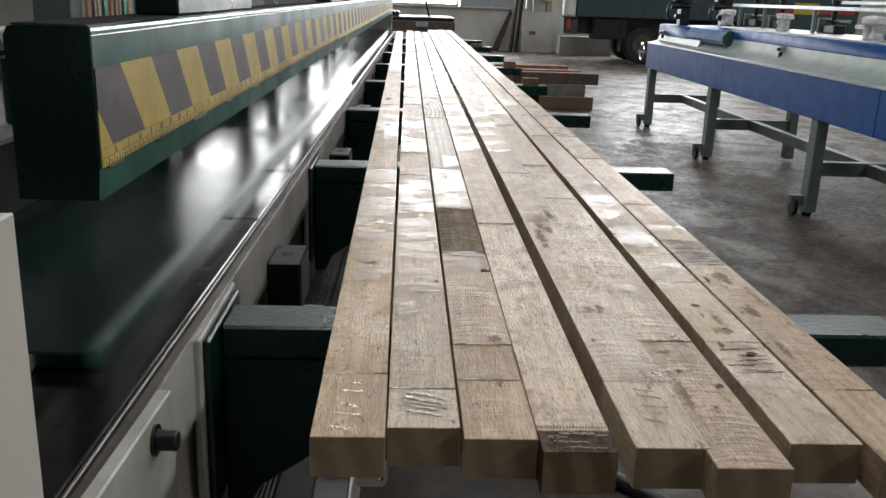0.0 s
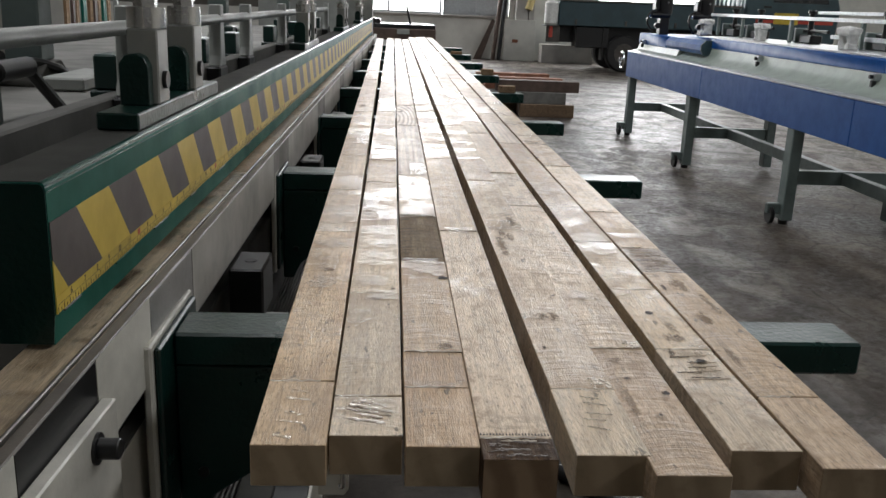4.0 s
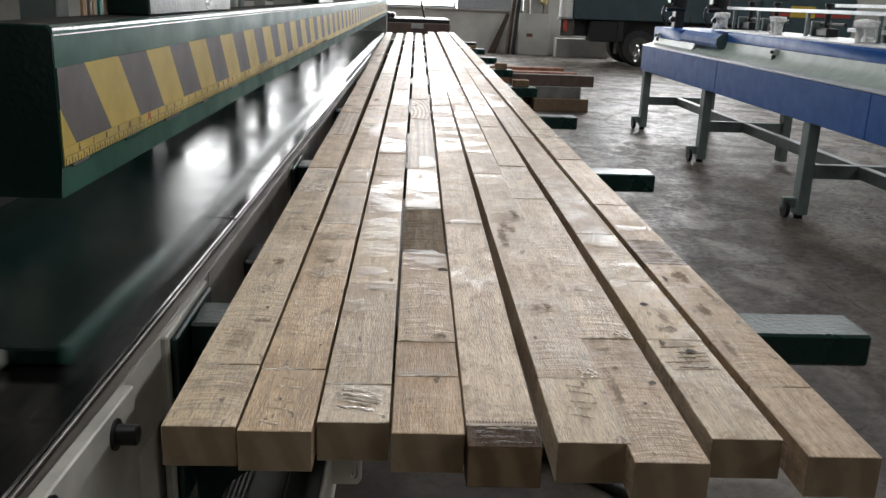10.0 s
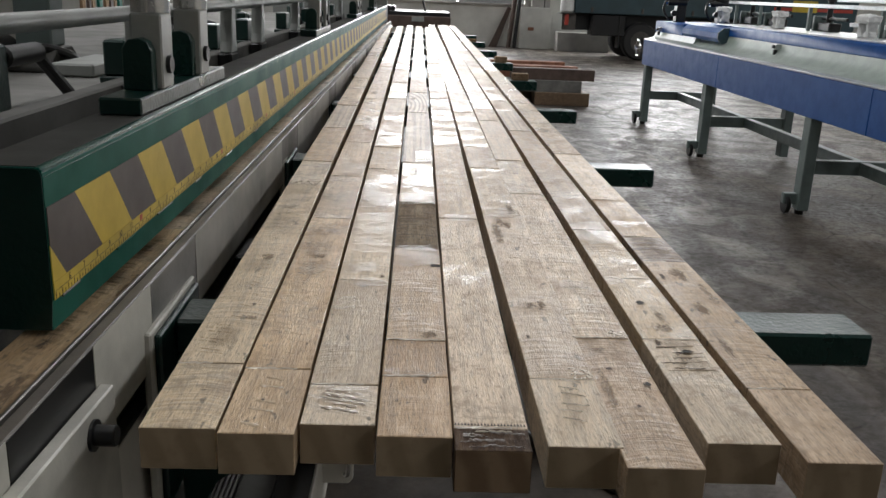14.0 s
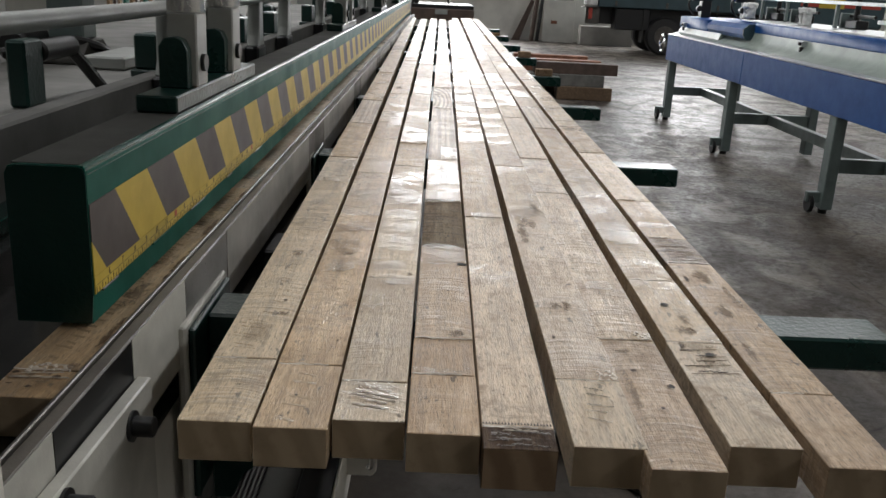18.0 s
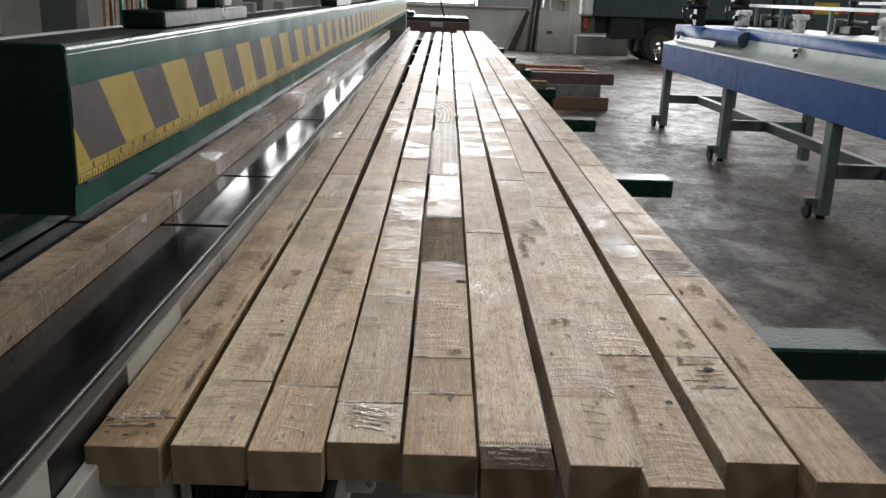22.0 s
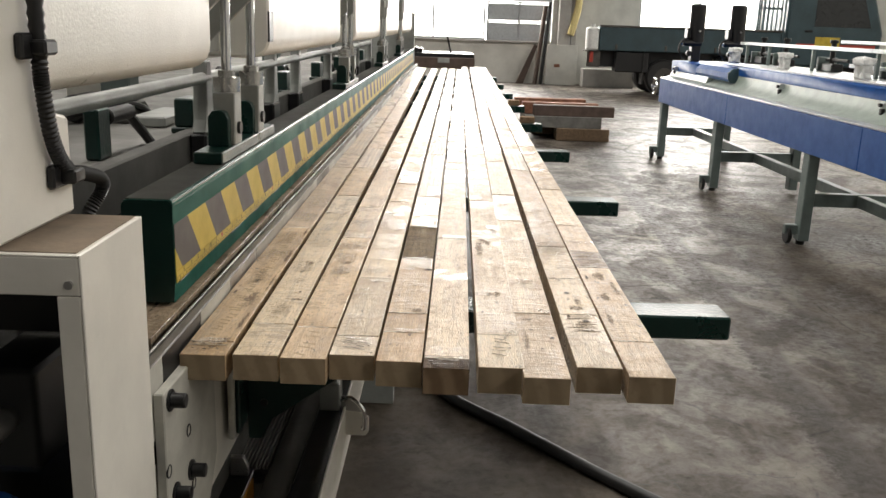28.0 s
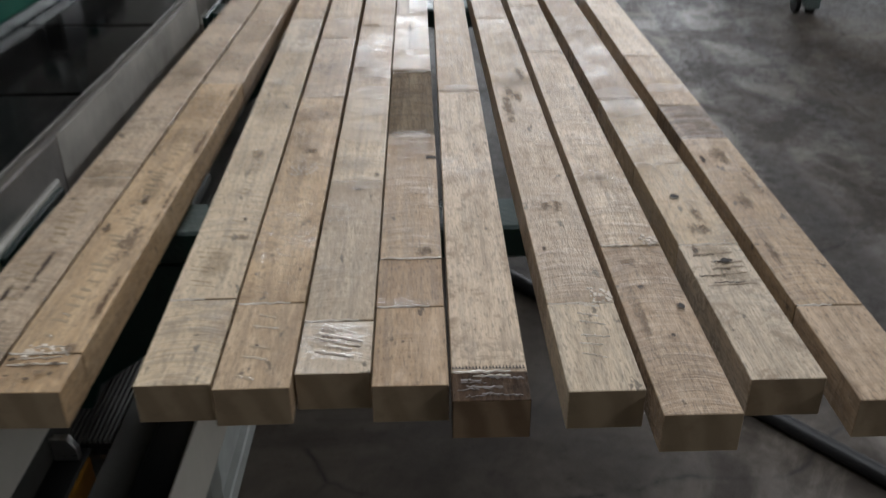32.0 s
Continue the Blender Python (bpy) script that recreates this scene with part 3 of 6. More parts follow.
def cyl(at, axis, r, length, n=16, bm=None, r2=None, bevel=0.0):
    """A cylinder from the point at, along the axis."""
    b = bmesh.new()
    bmesh.ops.create_cone(b, cap_ends=True, segments=n, radius1=r, radius2=r if r2 is None else r2, depth=length)
    if bevel:
        rim = [e for e in b.edges if abs(abs(e.verts[0].co.z) - length / 2) < 1e-6 and abs(e.verts[0].co.z - e.verts[1].co.z) < 1e-6]
        bmesh.ops.bevel(b, geom=rim, offset=bevel, segments=1, affect="EDGES")
    q = Vector((0, 0, 1)).rotation_difference(Vector(axis)).to_matrix().to_4x4()
    bmesh.ops.transform(b, matrix=Matrix.Translation(at) @ q @ Matrix.Translation((0, 0, length / 2)), verts=b.verts)
    return join(bm, b)


def prism(profile, axis, a0, a1, bm=None, bevel=0.0):
    """A closed outline drawn out along an axis: for "y" the outline is (x, z), for "x" (y, z), for "z" (x, y)."""
    b = bmesh.new()

    def at(p, a):
        return {"y": (p[0], a, p[1]), "x": (a, p[0], p[1]), "z": (p[0], p[1], a)}[axis]

    lo = [b.verts.new(at(p, a0)) for p in profile]
    hi = [b.verts.new(at(p, a1)) for p in profile]
    n = len(profile)
    for i in range(n):
        b.faces.new((lo[i], lo[(i + 1) % n], hi[(i + 1) % n], hi[i]))
    b.faces.new(lo[::-1])
    b.faces.new(hi)
    bmesh.ops.recalc_face_normals(b, faces=b.faces)
    if bevel:
        bmesh.ops.bevel(b, geom=list(b.edges), offset=bevel, segments=1, affect="EDGES")
    return join(bm, b)


def tube(points, r, n=10, bm=None, ribs=0.0, steps=8, rib_len=0.012):
    """A round tube along a smooth line through the points; ribs: how deep its corrugation is."""
    pts = [Vector(p) for p in points]
    line = []
    for i in range(len(pts) - 1):
        p0, p1, p2, p3 = pts[max(i - 1, 0)], pts[i], pts[i + 1], pts[min(i + 2, len(pts) - 1)]
        for k in range(steps):
            u = k / steps
            line.append(0.5 * (2 * p1 + (p2 - p0) * u + (2 * p0 - 5 * p1 + 4 * p2 - p3) * u * u + (3 * p1 - p0 - 3 * p2 + p3) * u ** 3))
    line.append(pts[-1])
    b = bmesh.new()
    rings, run = [], 0.0
    for i, c in enumerate(line):
        d = (line[min(i + 1, len(line) - 1)] - line[max(i - 1, 0)]).normalized()
        side = d.orthogonal().normalized() if not rings else (old - d * old.dot(d)).normalized()
        old = side
        up = d.cross(side)
        rr = r - (ribs if ribs and i % 2 else 0.0)
        rings.append([b.verts.new(c + (side * math.cos(a) + up * math.sin(a)) * rr) for a in (2 * math.pi * k / n for k in range(n))])
    for a, c in zip(rings, rings[1:]):
        for k in range(n):
            b.faces.new((a[k], a[(k + 1) % n], c[(k + 1) % n], c[k]))
    b.faces.new(rings[0][::-1])
    b.faces.new(rings[-1])
    bmesh.ops.recalc_face_normals(b, faces=b.faces)
    return join(bm, b)


# the machine runs a little aslant to the axis of the hall
SKEW = -0.75
MACHINE = pose(0, 0, 0, 0, 0, SKEW)
BED_TOP = 0.995
ARM_TOP = 0.980
BOARD_W, BOARD_H = 0.0548, 0.0335

# ---------------------------------------------------------------- hall
WALL_Y = 22.3
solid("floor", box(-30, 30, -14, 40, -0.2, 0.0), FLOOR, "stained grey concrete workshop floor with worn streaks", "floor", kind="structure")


def far_wall():
    w = thing("wall_north", "white painted far wall with large bright windows", "wall", kind="structure")
    z1 = 1.06
    b = box(-14, 14, WALL_Y, WALL_Y + 0.2, 0, z1)
    dim = box(-14, -5.95, WALL_Y, WALL_Y + 0.2, z1, 3.895)
    box(-3.05, -2.605, WALL_Y, WALL_Y + 0.2, z1, 3.895, bm=dim)
    box(-5.9495, -3.0505, WALL_Y, WALL_Y + 0.2, z1, 2.4, bm=dim)
    for x0, x1, za, zb in ((3.1, 5.33, z1, 3.9), (8.4, 14, z1, 3.9), (5.33, 8.4, z1, 1.48), (-14, -5.95, 3.9, 4.3), (-3.05, 14, 3.9, 4.3), (-14, 14, 7.7, 8.2), (-14, -2.95, 5.9, 7.7), (-1.25, -1.2, 4.3, 7.7),
                           (-14, -5.95, 4.3, 5.9), (-3.05, -2.95, 4.3, 5.9), (2.2, 4.6, 4.3, 7.7), (8.4, 9.3, 4.3, 7.7), (13.0, 14, 4.3, 7.7)):
        box(x0, x1, WALL_Y, WALL_Y + 0.2, za, zb, bm=b)
    part("wall_panel", b, WALL, w)
    part("wall_panel", dim, DIM_WALL, w, "brownish wall stretch standing for dark clutter")
    part("sill", box(-2.6, 3.05, WALL_Y - 0.09, WALL_Y - 0.003, z1 - 0.05, z1 + 0.0, 0.008), COLUMN, w, "grey window ledge")
    return w


far_wall()


def window(name, x0, x1, z0, z1, cols, rows, pane=None, label=""):
    w = thing(name, label, "window", kind="structure")
    f = 0.05
    b = box(x0, x1, WALL_Y + 0.02, WALL_Y + 0.09, z0, z0 + f)
    box(x0, x1, WALL_Y + 0.02, WALL_Y + 0.09, z1 - f, z1, bm=b)
    for i in range(cols + 1):
        x = x0 + (x1 - x0 - f) * i / cols
        box(x, x + f, WALL_Y + 0.022, WALL_Y + 0.088, z0 + f, z1 - f, bm=b)
    for k in range(1, rows):
        z = z0 + (z1 - z0) * k / rows
        box(x0 + f, x1 - f, WALL_Y + 0.03, WALL_Y + 0.08, z - 0.02, z + 0.02, bm=b)
    part("window_frame", b, ALU, w, "pale aluminium window frame")
    if pane:
        for i in range(cols):
            for k in range(rows):
                xa, xb = x0 + (x1 - x0 - f) * i / cols + f, x0 + (x1 - x0 - f) * (i + 1) / cols
                za, zb = z0 + (z1 - z0) * k / rows + 0.03, z0 + (z1 - z0) * (k + 1) / rows - 0.03
                part("pane", box(xa, xb, WALL_Y + 0.05, WALL_Y + 0.056, za, zb), pane, w)
    return w


window("window_1", -2.6, 1.38, 1.06, 3.9, 3, 1, None, "wide bright window above the white wall")
window("window_2", 1.42, 3.08, 1.06, 3.9, 2, 6, FROST, "louvred window with frosted grey panes")
window("window_3", 5.33, 8.4, 1.48, 3.9, 2, 1, None, "bright window behind the parked truck")
window("window_4", -5.95, -3.05, 2.402, 5.9, 1, 1, None, "unseen high window under the roof, assumed from reflections")
# unseen window, added to give the left planks their sheen
window("assumed_window_8", -2.95, -1.25, 4.3, 7.7, 2, 3, None, "unseen high window under the roof, assumed from reflections")
window("window_5", -1.2, 2.2, 4.3, 7.7, 3, 3, None, "unseen high window under the roof, assumed from reflections")
# unseen window, added to give the arm tops their sheen
window("assumed_window_7", 9.3, 13.0, 4.3, 7.7, 3, 3, None, "unseen high window under the roof, assumed from reflections")
window("window_6", 4.6, 8.4, 4.3, 7.7, 3, 3, None, "unseen high window under the roof, assumed from reflections")
solid("backdrop", box(-9, 16, WALL_Y + 1.5, WALL_Y + 1.52, 0, 9.5), SKYGLOW, "plain white overcast daylight outside the windows", "backdrop", kind="structure")


def shell():
    b = box(-14.2, -14, -14, 23, 0, 8.2)
    solid("wall_west", b, DIM_WALL, "side wall in a brown that stands for dark clutter", "wall", kind="structure")
    solid("wall_east", box(14, 14.2, -14, 23, 0, 8.2), WALL, "plain painted side wall of the hall", "wall", kind="structure")
    # unseen wall behind the camera; its grey limits the bounced fill
    solid("wall_south", box(-14, 14, -14.2, -14, 0, 8.2), ROOF, "unseen end wall, grey to weaken the bounce from behind", "wall", kind="structure")
    solid("ceiling", box(-14.2, 14.2, -14.2, 23, 8.2, 8.35), ROOF, "grey sheet-metal roof of the hall", "ceiling", kind="structure")


shell()
solid("steel_column", box(3.23, 3.53, 21.95, 22.25, 0, 8.19, 0.006), COLUMN, "grey painted steel column against the far wall", "column")
solid("steel_column", box(3.57, 3.7, 22.05, 22.29, 0, 8.19, 0.006), COLUMN, "narrow grey steel post beside the column", "column")

# ---------------------------------------------------------------- press
ARMS_Y = [0.288 + 0.893 * k for k in range(8)]
press = thing("finger_joint_press", "long green and cream finger-jointing press with a dark steel bed", "machine", at=MACHINE)
Y0, Y1 = -0.165, 7.6
SLOTS = (0.675, 1.035, 1.8, 2.56, 3.32, 4.08, 4.84, 5.6, 6.36)


def bed_plate():
    """The bed is laid from plates with narrow cross slots between them."""
    ys = [Y0] + [v for s in SLOTS for v in (s - 0.0055, s + 0.0055)] + [Y1]
    for a, c in zip(ys[0::2], ys[1::2]):
        part("bed_plate", box(-1.25, -0.1045, a, c, BED_TOP - 0.03, BED_TOP, 0.0015), BED, press, "dark polished steel bed plate")
    for s in SLOTS:
        part("slot_end", box(-0.1395, -0.105, s - 0.0053, s + 0.0053, BED_TOP - 0.029, BED_TOP - 0.0006), BED, press)
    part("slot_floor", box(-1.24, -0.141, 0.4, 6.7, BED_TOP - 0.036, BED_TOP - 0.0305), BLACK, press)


bed_plate()
# solid black block stands for the shade behind the front panels
part("shade_block", box(-0.40, -0.1175, Y0, Y1, 0.60, BED_TOP - 0.0365, 0.004), BLACK, press, "black block standing for the shade behind the front panels")
# the side fence rises to hold the lumber and sinks to let it out
fence = thing("side_fence", "worn steel side fence with pale painted front panels", "fence", at=MACHINE)
part("chipped_edge", box(-0.1043, -0.1006, Y0, Y1, 0.94, BED_TOP - 0.002, 0.001), WORN_EDGE, fence, "bright chipped edge of the fence")
part("fence_bar", box(-0.1004, -0.0880, Y0, Y1, 0.94, BED_TOP - 0.005, 0.0015), GRIMY, fence, "grimy brown-grey steel fence bar")
for a, c in [(Y0 + 0.001, -0.057), (0.099, 0.254)] + [(y + 0.145, y + 0.815) for y in ARMS_Y[:-1]] + [(ARMS_Y[-1] + 0.16, 7.55)]:
    part("front_panel", box(-0.0879, -0.0873, a, c, 0.905, BED_TOP - 0.0055), PANEL if a > 0.3 else PLATE, fence, "pale painted front panel" if a < 0.3 else "dull grey front panel")
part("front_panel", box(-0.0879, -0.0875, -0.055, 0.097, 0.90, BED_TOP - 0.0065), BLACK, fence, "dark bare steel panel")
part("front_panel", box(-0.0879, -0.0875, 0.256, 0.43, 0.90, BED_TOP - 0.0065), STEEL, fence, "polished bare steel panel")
# pale panel given a dark grey that stands for the shade on it
part("lower_panel", box(-0.116, -0.1, Y0 + 0.002, Y1, 0.60, 0.90, 0.002), DUSTY, press, "lower front panel, darkened to stand for shade under the bed")
part("web_panel", box(-0.0997, -0.0985, -0.12, 0.36, 0.745, 0.898, 0.0004), WHITE, press, "pale web panel behind the end plate")
part("lower_panel", box(-0.16, -0.118, Y0 + 0.002, Y1, 0.05, 0.595, 0.004), GREY_PAINT, press)
part("foot_beam", box(-1.1, -0.1, Y0 + 0.08, Y1, 0.0, 0.048, 0.004), GREY_PAINT, press)
# ribbed cover and channels below the arms
part("cover_base", box(-0.114, -0.044, 0.30, 6.6, 0.69, 0.697), BLACK, press)
for k in range(11):
    x = -0.112 + 0.0062 * k
    part("rib", box(x, x + 0.0034, 0.30, 6.6, 0.6975, 0.7035, 0.0006), REAR_PAINT, press)
part("cover_plate", box(-0.0435, 0.003, -0.02, 6.6, 0.69, 0.706, 0.002), DUSTY, press, "dark grey cover plate")
part("cable_channel", box(0.0045, 0.05, -0.02, 6.6, 0.66, 0.714, 0.002), BLACK, press, "black cable channel")
part("channel_flange", box(0.0505, 0.0545, -0.02, 6.6, 0.62, 0.722, 0.001), WHITE, press)
for y in (0.32, 2.1, 3.9, 5.7):
    part("channel_post", box(-0.1, 0.05, y, y + 0.05, 0.0, 0.6595, 0.003), GREY_PAINT, press)
orange = part("orange_cover", box(-0.112, -0.066, 0.10, 0.285, 0.58, 0.70, 0.006), ORANGE, press, "orange cover box below the bed")
part("cover_lid", box(-0.113, -0.065, 0.099, 0.286, 0.7005, 0.706, 0.002), BLACK, orange, "black lid")
part("bracket", prism([(-0.098, 0.7065), (-0.07, 0.7065), (-0.07, 0.722), (-0.078, 0.738), (-0.098, 0.738)], "y", 0.262, 0.272, bevel=0.001), STEEL, orange, "bright steel bracket")

# bolted end plate
plate = prism([(-0.095, 1.0), (0.105, 0.994), (0.109, 0.83), (0.06, 0.77), (-0.095, 0.77)], "x", -0.0871, -0.075, bevel=0.0015)
end_plate = part("end_plate", plate, PLATE, press, "pale bolted end plate")


def bolt(parent, x, y, z, r=0.0085):
    w = part("bolt", cyl((x, y, z), (1, 0, 0), r, 0.019, 16, bevel=0.001), BLACK, parent, "black socket-head bolt")
    part("washer", cyl((x - 0.0001, y, z), (1, 0, 0), r * 1.5, 0.003, 18), BLACK, w)


for y, z in ((0.053, 0.975), (-0.075, 0.985), (-0.01, 0.865), (-0.07, 0.868)):
    bolt(end_plate, -0.0755, y, z)
for y, z in ((-0.012, 0.918), (0.0, 0.842), (-0.088, 0.905)):
    ring = [(-0.0752, y + 0.007 * math.cos(k * math.pi / 6), z + 0.007 * math.sin(k * math.pi / 6)) for k in range(13)]
    part("plug_ring", tube(ring, 0.0012, 6, steps=2), BLACK, end_plate)
# clamping jaws seen between the arms
for y in ARMS_Y:
    blk = part("clamp_block", box(-0.087, -0.038, y + 0.355, y + 0.45, 0.865, 0.94, 0.003), BLACK, press, "black steel clamp block")
    part("bore", cyl((-0.063, y + 0.40, 0.9402), (0, 0, 1), 0.009, 0.0008, 16), RUBBER, blk)
    part("clamp_screw", cyl((-0.055, y + 0.41, 0.825), (0, 0, 1), 0.012, 0.0395, 14), BLACK, press)
    part("clamp_shelf", box(-0.087, -0.02, y + 0.39, y + 0.50, 0.81, 0.8245, 0.002), GREY_PAINT, press)
# latch bracket under the rack
lt = part("latch_bracket", prism([(0.046, 0.712), (0.075, 0.712), (0.096, 0.70), (0.096, 0.672), (0.09, 0.663), (0.046, 0.663)], "y", 0.5, 0.506, bevel=0.0015), WHITE, press, "pale latch bracket with a chrome hook")
part("latch_block", box(0.008, 0.044, 0.49, 0.53, 0.7145, 0.767, 0.002), GREY_PAINT, press, "grey latch block")
part("hook", tube([(0.046, 0.495, 0.733), (0.062, 0.494, 0.74), (0.08, 0.494, 0.725), (0.088, 0.494, 0.71), (0.088, 0.495, 0.682), (0.083, 0.497, 0.68)], 0.004, 10), CHROME, lt)
part("hook_plate", prism([(0.046, 0.715), (0.046, 0.742), (0.066, 0.742), (0.086, 0.722), (0.08, 0.712)], "y", 0.496, 0.4985), STEEL, lt)

# ---------------------------------------------------------------- moving ram
ram = thing("press_ram", "green press beam with yellow and black warning stripes", "press beam", at=MACHINE)
RY0, RY1 = 0.103, 7.4
prof = [(-0.19, 1.034), (-0.1265, 1.034), (-0.1265, 1.0575), (-0.124, 1.06), (-0.124, 1.1645), (-0.1249, 1.1678), (-0.1268, 1.1694), (-0.129, 1.17), (-0.18, 1.17), (-0.187, 1.168), (-0.19, 1.162)]
part("beam", prism(prof, "y", RY0, RY1), GREEN_TOP, ram)
part("dust_layer", box(-0.186, -0.1305, RY0 + 0.004, RY1, 1.1695, 1.1706), DUSTY, ram, "grey sawdust film on top")
# the beam's end takes a darker green to stand for its shaded side
part("end_cap", prism([(-0.1895, 1.0345), (-0.127, 1.0345), (-0.1245, 1.06), (-0.1245, 1.164), (-0.1265, 1.1685), (-0.130, 1.1695), (-0.18, 1.1695), (-0.187, 1.167), (-0.1895, 1.161)], "y", RY0 - 0.0015, RY0 - 0.0002), GREEN, ram, "end face in darker green that stands for its shade")
part("rounded_edge", prism([(-0.1239, 1.1625), (-0.1247, 1.1682), (-0.1267, 1.1700), (-0.1296, 1.1706), (-0.1298, 1.1690), (-0.1255, 1.1625)], "y", RY0 + 0.001, RY1), GREEN_EDGE, ram, "glossy rounded top edge")
# weld spatter along the lower lip
rw = random.Random(8)
yy = RY0 + 0.02
while yy < RY1 - 0.2:
    ln = rw.uniform(0.03, 0.07)
    part("weld_bead", box(-0.1262, -0.1236, yy, yy + ln, 1.0562, 1.0588, 0.001), rw.choice((GREEN_TOP, GREEN, GREEN_TOP, STEEL_DULL)), ram)
    yy += rw.uniform(0.12, 0.26)

PITCH, BAND = 0.1745, 0.0872
S_HI, S_LO, LEAN = 1.138, 1.075, 0.056


def stripe(width):
    b = bmesh.new()
    fr, bk = -0.1232, -0.12405
    v = [b.verts.new(p) for p in ((fr, 0, S_HI), (fr, width, S_HI), (fr, width + LEAN, S_LO), (fr, LEAN, S_LO), (bk, 0, S_HI), (bk, width, S_HI), (bk, width + LEAN, S_LO), (bk, LEAN, S_LO))]
    for f in ((3, 2, 1, 0), (0, 1, 5, 4), (1, 2, 6, 5), (2, 3, 7, 6), (3, 0, 4, 7)):
        b.faces.new([v[i] for i in f])
    bmesh.ops.recalc_face_normals(b, faces=b.faces)
    return b


yellow_mesh = finish(stripe(BAND), "yellow_stripe", YELLOW, 0)
dark_mesh = finish(stripe(PITCH - BAND), "dark_stripe", DARK_TAPE, 0)
for k in range(41):
    y = 0.163 + PITCH * k
    part("yellow_stripe", yellow_mesh, None, ram, at=pose(0, y, 0))
    if k < 41:
        part("dark_stripe", dark_mesh, None, ram, at=pose(0, y + BAND, 0))
slope = (S_HI - S_LO) / LEAN
part("dark_stripe", prism([(0.104, S_HI), (0.163, S_HI), (0.163 + LEAN, S_LO), (0.163 + LEAN - PITCH + BAND, S_LO), (0.104, S_LO + (0.163 + LEAN - PITCH + BAND - 0.104) * slope)], "x", -0.12405, -0.1232), DARK_TAPE, ram)
part("yellow_stripe", prism([(0.104, S_LO + (0.163 + LEAN - PITCH + BAND - 0.104) * slope), (0.163 + LEAN - PITCH + BAND, S_LO), (0.104, S_LO)], "x", -0.12405, -0.1232), YELLOW, ram)
ruler = part("ruler_tape", box(-0.12405, -0.1229, RY0 + 0.001, RY1, 1.0603, 1.0748), RULER, ram, "yellow measuring tape along the beam")


def number(text, y, z, size, material):
    """A printed number on the front of the beam."""
    curve = bpy.data.curves.new("number", "FONT")
    curve.body, curve.size, curve.align_x, curve.extrude = text, size, "CENTER", 0.0001
    holder = bpy.data.objects.new("number", curve)
    me = bpy.data.meshes.new_from_object(holder)
    bpy.data.objects.remove(holder)
    me.transform(Matrix.Scale(UNIT, 4))
    me.materials.clear()
    me.materials.append(material)
    part("number", me, None, ruler, at=pose(-0.12275, y, z, 90, 0, 90))


def ruler_marks():
    ink = bmesh.new()
    box(-0.12285, -0.1227, RY0 + 0.002, 2.2, 1.0672, 1.0676, bm=ink)
    first_inch, inch = 0.137, 0.033
    for n in range(6, 12):
        number(str(n), first_inch + inch * (n - 6), 1.0681, 0.0085, INK)
    for n in range(12, 68):
        y = first_inch + inch * (n - 6)
        if n % 12 == 0:
            part("red_print", box(-0.12285, -0.1226, y - 0.004, y + 0.004, 1.0682, 1.0742), RED_INK, ruler)
        else:
            for d in (-0.003, 0.001) if n % 12 > 9 else (-0.001,):
                box(-0.12285, -0.1226, y + d, y + d + 0.0018, 1.0685, 1.0735, bm=ink)
    centimetre = inch / 2.54
    k = 0
    y = RY0 + 0.003
    while y < 2.2:
        tall = 0.0055 if k % 2 == 0 else 0.0032
        box(-0.12285, -0.1226, y, y + 0.0009, 1.0606, 1.0606 + tall, bm=ink)
        k += 1
        y += centimetre / 2
    part("scale_print", ink, INK, ruler)


ruler_marks()


def plate_pair(parent, y):
    """A foot plate with two clevis blocks and their rods."""
    part("foot_plate", box(-0.178, -0.131, y, y + 0.42, 1.1712, 1.19, 0.002), GREEN, parent)
    for dy in (0.10, 0.285):
        yc = y + dy
        blk = part("clevis_block", box(-0.167, -0.131, yc - 0.012, yc + 0.034, 1.1905, 1.277, 0.002), GREY_PAINT, parent, "grey steel clevis block")
        cheek = [(-0.172, 1.1905), (-0.138, 1.1905), (-0.138, 1.235), (-0.143, 1.246), (-0.152, 1.25), (-0.165, 1.248), (-0.172, 1.238)]
        part("clevis_cheek", prism(cheek, "y", yc - 0.03, yc - 0.0125, bevel=0.001), GREEN, parent)
        part("clevis_cheek", prism(cheek, "y", yc + 0.0345, yc + 0.046, bevel=0.001), GREEN, parent)
        part("pin", cyl((-0.131, yc + 0.01, 1.218), (1, 0, 0), 0.0105, 0.005, 16), BLACK, blk)
        part("rod_collar", cyl((-0.149, yc + 0.011, 1.2775), (0, 0, 1), 0.0225, 0.024, 24), TURNED, parent, "turned steel collar")
        part("rod_nut", cyl((-0.149, yc + 0.011, 1.302), (0, 0, 1), 0.0145, 0.01, 6), TURNED, parent)
        part("piston_rod", cyl((-0.149, yc + 0.011, 1.3125), (0, 0, 1), 0.0082, 0.3, 16), CHROME, parent, "chromed piston rod")


PAIRS_Y = [0.385, 2.05, 3.72, 5.38]
for y in PAIRS_Y:
    plate_pair(ram, y)

pusher = thing("push_plate", "dark green sliding push plate on the bed", "push plate", at=MACHINE)
part("plate", box(-0.9, 0.0, 0.135, 7.35, 0.9965, 1.012, 0.002), PUSH, pusher)
part("near_plate", box(-0.5, -0.05, 0.003, 0.134, 0.9975, 1.0125, 0.002), PLATE, pusher, "pale steel end plate")
part("front_strip", box(0.0005, 0.006, 0.135, 7.35, 0.9968, 1.0155, 0.001), GREEN_EDGE, pusher)

end_pusher = thing("end_pusher", "black steel block that pushes the plank ends together", "pusher", at=MACHINE)
part("block", box(-0.185, -0.127, -0.1, 0.0, 1.0, 1.096, 0.004), BLACK, end_pusher)
